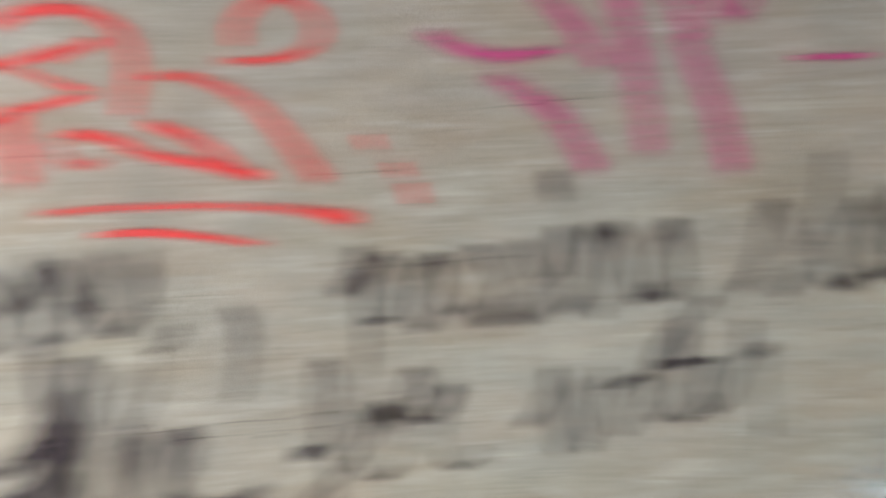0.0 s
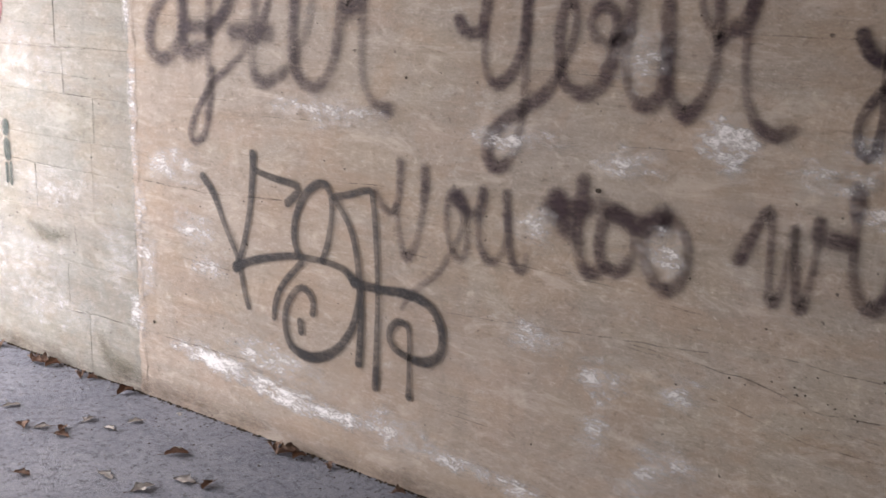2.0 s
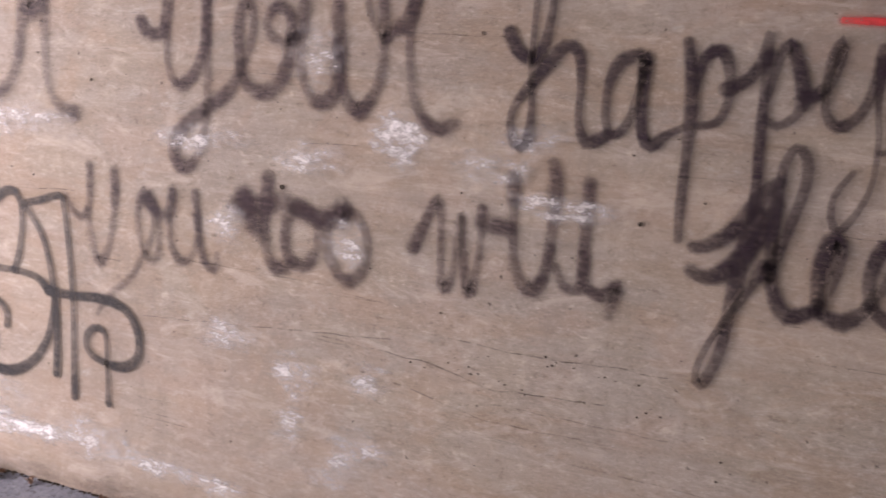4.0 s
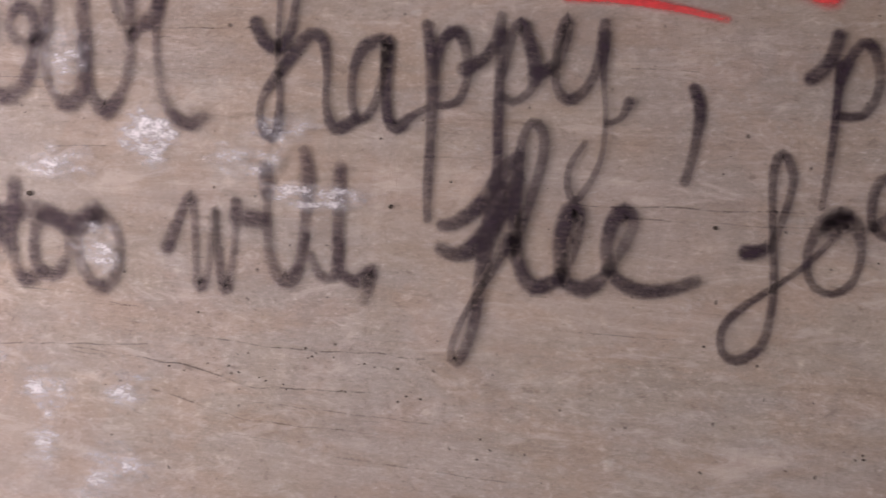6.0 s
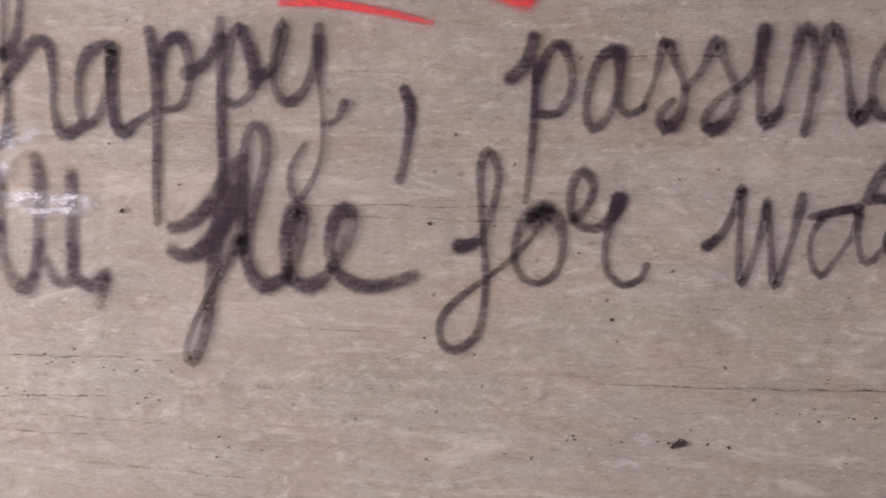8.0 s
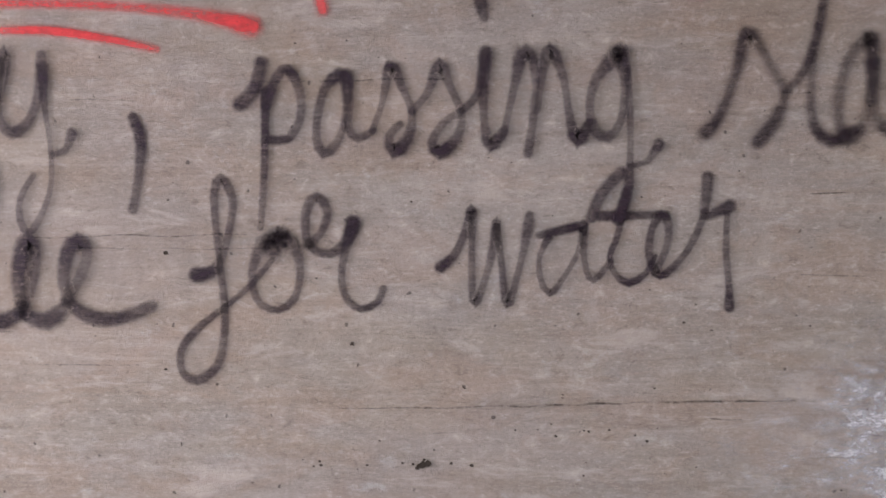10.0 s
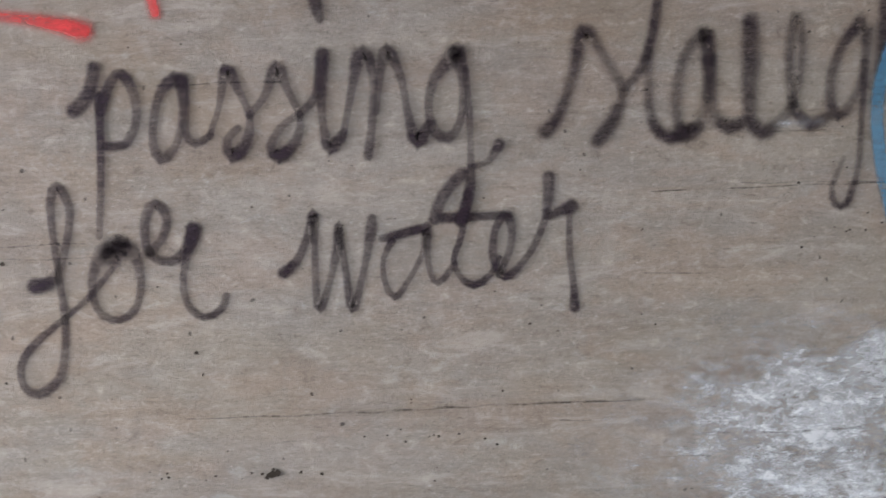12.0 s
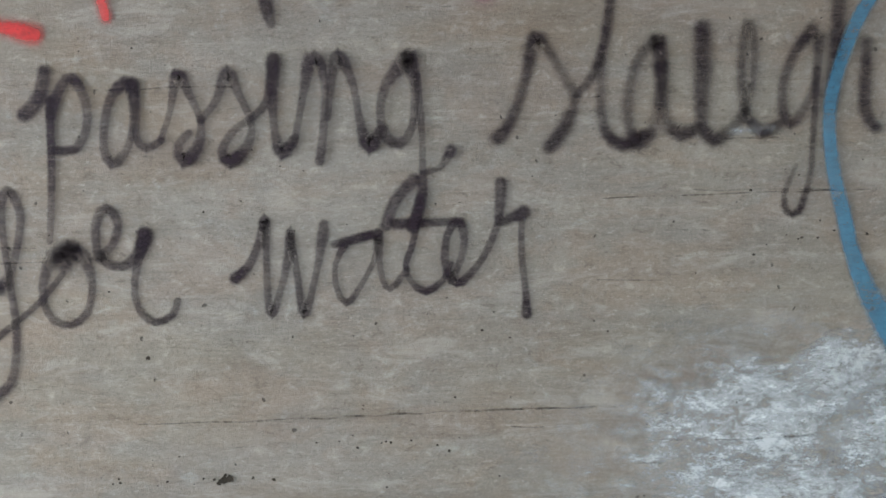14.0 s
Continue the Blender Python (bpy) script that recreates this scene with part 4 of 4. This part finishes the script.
w = word("blue_curve", LIGHT_BLUE, 2.013, 0.963, 2, "thin light blue sprayed curve running down the wall", "sprayed line")
letter(w, "curve_stroke", ((11.4, 78.6, 3.1), (6.1, 69.7, 3.2), (2.9, 61.8, 3), (0.5, 53.2, 3), (0, 44.5, 3), (1.4, 34.4, 3.3), (3.3, 26.7, 3.5), (5.5, 17.7, 3.6), (8.8, 9.2, 4.6), (14.4, 0, 6.4), (21, -9, 8.5)))

w = word("red_ring", DULL_RED, -5.217, 1.413, 0, "thin dull red painted ring on pale blockwork", "sprayed mark")
letter(w, "ring_stroke", ((16.2, 28.9, 1.7), (27.7, 26.7, 1.6), (31.7, 18.4, 2), (30.3, 10, 2), (25, 2.9, 2), (16.5, 0, 2), (5, 1.4, 2.1), (0, 11.2, 2.1), (3.5, 23.7, 2)))
letter(w, "mark_stroke", ((22.8, 22.7, 2), (23.7, 15.5, 2)))

w = word("pink_blot", PINK, -5.092, 1.059, 0, "soft light pink spray blot on pale blockwork", "sprayed mark")
letter(w, "blot_stroke", ((0, 1.8, 7.7), (2.6, 0, 7.7)))

w = word("stencil_marks", GREEN, -5.118, 0.772, 0, "small dark green stencilled bars and oval", "stencil")
letter(w, "oval_stroke", ((18.9, 27.2, 4.4), (18.6, 24.2, 4.4)))
letter(w, "block_stroke", ((18.9, 18.6, 4.8), (19.2, 13.3, 4.8)))
letter(w, "bar_stroke", ((17.8, 9, 2.1), (17.9, 1.6, 2.1)))
letter(w, "bar_stroke", ((21.1, 9.4, 2.1), (21.1, 0.9, 2.1)))
letter(w, "speck_stroke", ((5.6, 24.1, 1.4), (5.5, 23.1, 1.4)), ((3.7, 15.6, 1.4), (3.6, 14.6, 1.4)), ((7.7, 13.2, 1.1), (7.6, 12.4, 1.1)), ((0.1, 4.8, 2.1), (0, 0, 2.1)))


# ---- marks that belong to the wall: lime bloom, cracks, pits ----
LAYER = [0]


def bloom(x, z, w, h, lean=0.0, rich=False, over=False, faint=False):
    """A patch of lime on the wall, centred at x, z; over: it has grown through the paint."""
    bm = bmesh.new()
    uv = bm.loops.layers.uv.verify()
    n = 20
    hub = bm.verts.new((0, 0, 0))
    rim = [bm.verts.new((math.cos(a) * w / 2, 0, math.sin(a) * h / 2)) for a in (math.tau * i / n for i in range(n))]
    for i in range(n):
        f = bm.faces.new((hub, rim[i], rim[(i + 1) % n]))
        for loop, k in zip(f.loops, (None, i, i + 1)):
            loop[uv].uv = (0, 0) if k is None else (math.cos(math.tau * k / n), math.sin(math.tau * k / n))
    bmesh.ops.transform(bm, matrix=Matrix.Rotation(radians(lean), 4, "Y") , verts=bm.verts)
    LAYER[0] += 1
    bmesh.ops.translate(bm, vec=(x, (-0.0085 if over else -0.0017) - 0.00012 * (LAYER[0] % 7), z), verts=bm.verts)
    part("lime_stain", bm, RICH_LIME if rich else FAINT_LIME if faint else LIME, WALL if x > SEAM else ENDWALL, "flaky whitish lime bloom")


# on the wall's foot and low down
for x, z, w, h, lean in ((-3.55, 0.245, 0.62, 0.13, 5), (-3.20, 0.205, 0.62, 0.13, 4), (-2.93, 0.185, 0.4, 0.09, 3)):
    bloom(x, z, w, h, lean, True)
for x, z, w, h in ((-2.66, 0.20, 0.42, 0.20), (-2.42, 0.17, 0.5, 0.12), (-2.18, 0.15, 0.36, 0.10), (-1.73, 0.26, 0.18, 0.10), (-1.62, 0.38, 0.26, 0.16), (-3.25, 0.32, 0.7, 0.2)):
    bloom(x, z, w, h, 3)
for x, z, w, h in ((-3.80, 0.99, 0.5, 0.2), (-3.67, 0.76, 0.34, 0.2), (-3.60, 0.62, 0.3, 0.14), (-1.87, 0.42, 0.17, 0.26), (-1.85, 0.58, 0.26, 0.18), (-1.60, 0.60, 0.22, 0.14), (-2.11, 0.66, 0.3, 0.14), (-1.66, 0.32, 0.2, 0.12)):
    bloom(x, z, w, h, 0, False)
# among the writing
for x, z, w, h in ((-1.78, 1.53, 0.22, 0.22), (-2.10, 1.00, 0.2, 0.18), (-1.67, 0.99, 0.22, 0.2), (-2.96, 1.27, 0.7, 0.14), (-2.20, 1.26, 0.5, 0.12), (-1.12, 1.34, 0.34, 0.10), (-1.00, 1.17, 0.46, 0.10), (-1.22, 1.26, 0.3, 0.14), (-1.80, 1.23, 0.34, 0.14), (1.85, 1.42, 0.15, 0.05)):
    bloom(x, z, w, h, 0, False, True)
bloom(-1.51, 1.32, 0.21, 0.18, 0, True)
bloom(-1.49, 1.25, 0.12, 0.10)
# the broad patch low down
bloom(1.90, 0.76, 0.72, 0.36, -6, True)
bloom(2.10, 0.88, 0.46, 0.22, -30, True)
bloom(1.93, 0.58, 0.66, 0.22, 0, True)
bloom(2.30, 0.72, 0.6, 0.5, 0, True)
bloom(1.86, 0.70, 1.2, 0.72, -5)
bloom(1.62, 0.83, 0.16, 0.05, 20)
# the pale end and its joint
for x, z, w, h in ((-4.80, 1.33, 1.1, 0.5), (-4.86, 0.45, 1.1, 0.5), (-4.68, 0.26, 1.1, 0.3), (-5.41, 0.98, 1.2, 0.9), (-4.15, 0.59, 0.3, 0.6), (-4.6, 0.8, 0.9, 0.3)):
    bloom(x, z, w, h, faint=True)
for x, z, w, h in ((-4.03, 1.60, 0.07, 0.4), (-4.02, 1.25, 0.08, 0.45), (-4.02, 1.02, 0.07, 0.3), (-4.0, 0.8, 0.12, 0.3), (-3.97, 0.58, 0.2, 0.4), (-4.03, 0.35, 0.16, 0.3)):
    bloom(x, z, w, h)


def crack(width, *points):
    bm = bmesh.new()
    rng = random.Random(len(points) + int(points[0][0] * 100))
    fine = []
    for (x0, z0), (x1, z1) in zip(points, points[1:]):
        n = max(2, int(abs(x1 - x0) / 0.05))
        fine += [(100 * (x0 + (x1 - x0) * i / n), 100 * (z0 + (z1 - z0) * i / n + rng.uniform(-0.003, 0.003)), width * 0.8 * rng.uniform(0.4, 1.25)) for i in range(n)]
    fine.append((100 * points[-1][0], 100 * points[-1][1], width * 0.5))
    # The groove isn't cut; this brown ribbon carries its shade as colour.
    ribbon(bm, fine, -0.0027, 1.5)
    part("crack", bm, CRACK, WALL if points[0][0] > SEAM - 0.1 else ENDWALL)


crack(0.7, (-4.04, 0.910), (-3.78, 0.910), (-3.55, 0.911), (-3.18, 0.936))
crack(0.5, (-3.97, 0.282), (-3.76, 0.284), (-3.37, 0.290))
crack(0.55, (-1.34, 0.770), (-1.10, 0.758), (-0.84, 0.767), (-0.71, 0.764))
crack(0.55, (-1.75, 0.708), (-1.42, 0.689), (-1.19, 0.645), (-0.86, 0.661))
crack(0.6, (-1.51, 0.610), (-1.22, 0.552), (-0.84, 0.550))
crack(0.8, (0.40, 0.762), (0.81, 0.767), (1.14, 0.780), (1.33, 0.782), (1.54, 0.785))
crack(0.4, (1.51, 1.273), (1.79, 1.275), (2.11, 1.278))
crack(0.45, (1.64, 0.707), (1.83, 0.700), (1.99, 0.712))
crack(0.5, (-3.28, 2.093), (-2.99, 2.104), (-2.56, 2.106))
crack(0.6, (-3.83, 1.945), (-2.93, 1.978))
crack(0.45, (-0.33, 1.181), (-0.13, 1.182), (0.20, 1.184))
crack(0.45, (-2.43, 0.668), (-2.03, 0.698), (-1.52, 0.738))
crack(0.4, (-3.07, 1.029), (-2.70, 1.049))
crack(0.35, (-0.64, 1.869), (-0.25, 1.875))
crack(0.35, (-1.52, 1.895), (-1.13, 1.906))
crack(0.5, (-4.285, 1.212), (-4.28, 1.10), (-4.285, 1.022))
crack(0.5, (-4.478, 1.30), (-4.47, 1.212))
crack(0.45, (-4.63, 1.297), (-4.45, 1.292), (-4.3, 1.287))
crack(0.45, (-4.48, 1.213), (-4.28, 1.215))
crack(0.45, (-4.45, 0.69), (-4.44, 0.58))
crack(0.5, (-4.62, 0.255), (-4.3, 0.28), (-4.07, 0.286))
crack(0.35, (-4.8, 1.50), (-4.4, 1.49))
crack(0.35, (-5.2, 1.40), (-4.7, 1.40), (-4.2, 1.41))
crack(0.35, (-5.0, 0.90), (-4.5, 0.895))


def hairlines():
    """Fine broken lines that the form boards' grain and joints left, too many to count."""
    rng = random.Random(33)
    bm = bmesh.new()
    for _ in range(80):
        x, z, run = rng.uniform(-3.95, 2.6), rng.uniform(0.15, 2.3), rng.choice((0.06, 0.1, 0.16, 0.3, 0.5))
        fall = rng.gauss(-0.03 if x < -0.5 and z < 0.9 else 0.0, 0.02)
        n = max(3, int(run / 0.05))
        ribbon(bm, [(100 * (x + run * i / n), 100 * (z + fall * run * i / n + rng.uniform(-0.002, 0.002)), rng.uniform(0.08, 0.26)) for i in range(n + 1)], -0.0026, 1.5)
    tagged(part("hairlines", bm, HAIR, WALL, "fine dark broken lines along the board marks"), kind="stuff")


hairlines()


def pits(wall, spots, seed):
    """Small holes left by air and stones, near-flat cups with their shade as colour."""
    rng = random.Random(seed)
    bm = bmesh.new()
    for x, z, r in spots:
        rim = [bm.verts.new((x + math.cos(a) * r * rng.uniform(0.6, 1.35), -0.0028, z + math.sin(a) * r * rng.uniform(0.5, 1.1))) for a in (math.tau * i / 8 for i in range(8))]
        hub = bm.verts.new((x, -0.0022, z))
        for i in range(8):
            bm.faces.new((hub, rim[i], rim[(i + 1) % 8]))
    tagged(part("pits", bm, DIRT_AND_PIT, wall, "small dark air holes in the concrete"), kind="stuff")


def pit_spots():
    rng = random.Random(21)
    spots = [(-0.000, 1.140, 0.007), (-0.811, 1.154, 0.007), (-1.892, 1.143, 0.010), (0.447, 0.919, 0.006), (-2.614, 1.411, 0.006), (-3.93, 0.33, 0.009), (-3.37, 0.745, 0.006)]
    spots += [(0.610 + dx, 0.621 + dz, r) for dx, dz, r in ((0, 0, 0.011), (0.014, 0.004, 0.009), (-0.011, -0.008, 0.007), (0.004, 0.012, 0.005), (-0.022, 0.002, 0.004), (0.07, 0.004, 0.005), (0.12, 0.0, 0.005))]
    spots += [(rng.uniform(-3.9, 2.6), rng.uniform(0.3, 2.3), rng.choice((0.0018, 0.0022, 0.0028, 0.004))) for _ in range(230)]
    for x, z, spread, count in ((-1.25, 0.69, 0.10, 12), (-1.0, 0.66, 0.14, 10), (-0.95, 0.74, 0.12, 9), (1.05, 0.71, 0.12, 8), (2.0, 1.18, 0.1, 9), (0.42, 0.62, 0.1, 8)):
        spots += [(x + rng.gauss(0, spread), z + rng.gauss(0, 0.012), rng.uniform(0.0016, 0.0042)) for _ in range(count)]
    old = [(rng.uniform(-5.6, -4.1), rng.uniform(0.15, 1.5), rng.choice((0.002, 0.003, 0.004))) for _ in range(45)]
    old += [(rng.gauss(-4.75, 0.25), rng.gauss(0.62, 0.07), rng.uniform(0.002, 0.006)) for _ in range(22)]
    return spots, old


SPOTS, OLD_SPOTS = pit_spots()
pits(WALL, SPOTS, 21)
pits(ENDWALL, OLD_SPOTS, 22)


def damp_foot():
    """The brown damp edge that the path's water left along the wall's foot, and the olive stains of the older end."""
    rng = random.Random(5)
    for wall, x0, x1 in ((WALL, -3.98, 2.6), (ENDWALL, -6.2, -4.03)):
        bm = bmesh.new()
        n = int((x1 - x0) / 0.15)
        ribbon(bm, [(100 * (x0 + (x1 - x0) * i / n), 3.0 + rng.uniform(-1, 1), rng.uniform(6, 12)) for i in range(n + 1)], -0.0016, 1.5)
        part("damp_stain", bm, DAMP, wall, "brown damp edge along the foot")
    bm = bmesh.new()
    ribbon(bm, [(-430, 18, 5), (-426, 12, 9), (-418, 8, 10), (-408, 9, 7)], -0.0022, 1.6)
    ribbon(bm, [(-480, 62, 4), (-465, 58, 6), (-450, 60, 4)], -0.0022, 1.6)
    part("olive_stain", bm, OLIVE, ENDWALL, "blotchy olive stain low on the wall")


damp_foot()


# ---- on the path ----
def leaf(x, y, size, turn, material, label, curl=0.5, seed=0):
    """A dry lobed leaf, curled up at its rims, with its stem."""
    rng = random.Random(seed)
    bm = bmesh.new()
    mid, edge = [], []
    n = 9
    for i in range(n):
        u = i / (n - 1)
        w = math.sin(math.pi * min(1, u * 0.93 + 0.05)) * (0.30 + 0.13 * math.cos(u * 15)) * rng.uniform(0.85, 1.15)
        lift = 0.10 * curl * math.sin(u * 3.3) + 0.01
        mid.append(Vector((u - 0.5, 0, lift)))
        edge.append((w, rng.uniform(0.5, 1.2) * curl * (0.16 + w * 0.55), rng.uniform(0.5, 1.2) * curl * (0.16 + w * 0.55)))
    rows = []
    for p, (w, up1, up2) in zip(mid, edge):
        rows.append([bm.verts.new((p.x + rng.uniform(-0.03, 0.03), p.y + s * w, p.z + h)) for s, h in ((1, up1), (0.5, up1 * 0.3), (0, 0), (-0.5, up2 * 0.3), (-1, up2))])
    for a, b in zip(rows, rows[1:]):
        for i in range(4):
            bm.faces.new((a[i], a[i + 1], b[i + 1], b[i]))
    bmesh.ops.solidify(bm, geom=bm.faces[:], thickness=0.012)
    bmesh.ops.scale(bm, vec=(size,) * 3, verts=bm.verts)
    for f in bm.faces:
        f.smooth = True
    low = min(v.co.z for v in bm.verts)
    bmesh.ops.translate(bm, vec=(0, 0, -low), verts=bm.verts)
    ob = thing("dry_leaf", bm, material, label, "leaf", group="leaves on the path")
    ob.matrix_world = pose(x, y, 0.001, rng.uniform(-7, 7), rng.uniform(-7, 7), turn)
    bm = bmesh.new()
    pts = [(-0.48 * size, 0, 0.012 * size), (-0.66 * size, 0.03 * size, 0.03 * size), (-0.84 * size, 0.09 * size, 0.02 * size)]
    prev = None
    for k, (px, py, pz) in enumerate(pts):
        ring = [bm.verts.new((px, py + math.cos(a) * 0.013 * size, pz + 0.012 * size + math.sin(a) * 0.013 * size)) for a in (0.5, 2.1, 3.7, 5.3)]
        if prev:
            for i in range(4):
                bm.faces.new((prev[i], prev[(i + 1) % 4], ring[(i + 1) % 4], ring[i]))
        prev = ring
    part("stem", bm, STEM, ob)
    return ob


BROWN, PALE = "curled brown dry leaf lying on the asphalt", "pale dry leaf lying face down on the asphalt"
EDGE = "crumpled brown leaf caught against the wall's foot"
seed = 1
for x, y, size, brown in ((-4.30, -0.44, 0.080, 0), (-4.08, -0.53, 0.080, 1), (-4.01, -0.49, 0.072, 0), (-3.94, -0.45, 0.064, 1), (-3.88, -0.49, 0.072, 1), (-3.94, -0.33, 0.072, 0), (-3.81, -0.33, 0.072, 0), (-3.79, -0.22, 0.072, 0), (-3.72, -0.06, 0.040, 0), (-3.42, -0.32, 0.096, 1), (-3.45, -0.29, 0.064, 0), (-3.22, -0.45, 0.096, 0), (-3.13, -0.42, 0.072, 1), (-3.46, -0.60, 0.088, 0), (-3.28, -0.58, 0.096, 0), (-3.04, -0.56, 0.064, 1), (-4.50, -0.73, 0.072, 1), (-4.74, -0.58, 0.064, 0), (-3.69, -0.78, 0.072, 1)):
    leaf(x, y, size * 0.85, (seed * 77) % 360, BROWN_LEAF if brown else PALE_LEAF, BROWN if brown else PALE, 0.7 if brown else 0.4, seed)
    seed += 1
for x, y, size in ((-4.73, -0.06, 0.072), (-4.66, -0.07, 0.088), (-4.60, -0.05, 0.072), (-4.39, -0.05, 0.064), (-4.32, -0.04, 0.048), (-4.08, -0.05, 0.072), (-3.18, -0.06, 0.072), (-3.11, -0.06, 0.088), (-3.06, -0.05, 0.064), (-2.92, -0.04, 0.048), (-2.59, -0.04, 0.048), (-5.21, -0.07, 0.072), (-5.02, -0.05, 0.064)):
    leaf(x, y, size, (seed * 61) % 360, BROWN_LEAF, EDGE, 1.1, seed)
    seed += 1


def crumbs(name, material, label, category, count, spot):
    """Loose crumbs, too many to count, as one object."""
    rng = random.Random(count)
    bm = bmesh.new()
    for _ in range(count):
        x, y, r = spot(rng)
        top = bm.verts.new((x + rng.uniform(-0.3, 0.3) * r, y, r * rng.uniform(0.5, 0.9)))
        rim = [bm.verts.new((x + math.cos(a) * r * rng.uniform(0.6, 1.3), y + math.sin(a) * r * rng.uniform(0.6, 1.3), 0.0005)) for a in (math.tau * i / 5 for i in range(5))]
        for i in range(5):
            bm.faces.new((rim[i], rim[(i + 1) % 5], top))
    thing(name, bm, material, label, category, "stuff")


crumbs("dirt_line", DIRT_AND_PIT, "dark damp dirt gathered along the wall's foot", "dirt", 1900, lambda r: (r.uniform(-6.8, 3), -abs(r.gauss(0, 0.006)) - 0.002, r.uniform(0.002, 0.008) * (1.7 if r.random() < 0.07 else 1)))
crumbs("grit", GRIT, "loose grey grit scattered over the asphalt", "grit", 2200, lambda r: (r.uniform(-6.5, 0.5), -r.uniform(0.01, 1.8), r.uniform(0.0015, 0.005)))
crumbs("leaf_crumbs", DIRT_AND_PIT, "broken bits of brown leaf by the wall", "leaf litter", 300, lambda r: (r.uniform(-6, -1.5), -abs(r.gauss(0, 0.16)) - 0.01, r.uniform(0.002, 0.006)))


# ---- the cast panels of the pale end of the wall ----
def panels():
    rng = random.Random(12)
    courses = [-0.02, 0.275, 0.485, 0.689, 0.894, 1.022, 1.212, 1.41, 1.6, 1.82, 2.02, 2.22, 2.42, 2.62, 2.75]
    starts = {1.022: -4.28, 1.212: -4.478, 0.485: -4.44}
    for z0, z1 in zip(courses, courses[1:]):
        x = SEAM - 0.02
        nxt = starts.get(z0, x - rng.uniform(0.2, 0.5))
        while x > MOUTH_W + 0.05:
            g, y = rng.uniform(0.0, 0.0007), rng.uniform(-0.001, 0.0012)
            a, b, lo, hi = nxt + g, x - g, z0 + g, z1 - g
            bm = bmesh.new()
            c = 0.0025
            back = [bm.verts.new(p) for p in ((a, 0.02, lo), (b, 0.02, lo), (b, 0.02, hi), (a, 0.02, hi))]
            rim = [bm.verts.new((p[0] + rng.uniform(-0.003, 0.003), y + 0.0016, p[1])) for p in ((a, lo), (b, lo), (b, hi), (a, hi))]
            face = [bm.verts.new((p[0], y, p[1])) for p in ((a + c, lo + c), (b - c, lo + c), (b - c, hi - c), (a + c, hi - c))]
            bm.faces.new(face)
            for i in range(4):
                j = (i + 1) % 4
                bm.faces.new((rim[i], rim[j], face[j], face[i]))
                bm.faces.new((back[i], back[j], rim[j], rim[i]))
            part("panel", bm, PANELS, ENDWALL)
            x, nxt = nxt, max(MOUTH_W, nxt - rng.uniform(0.4, 1.1))


panels()
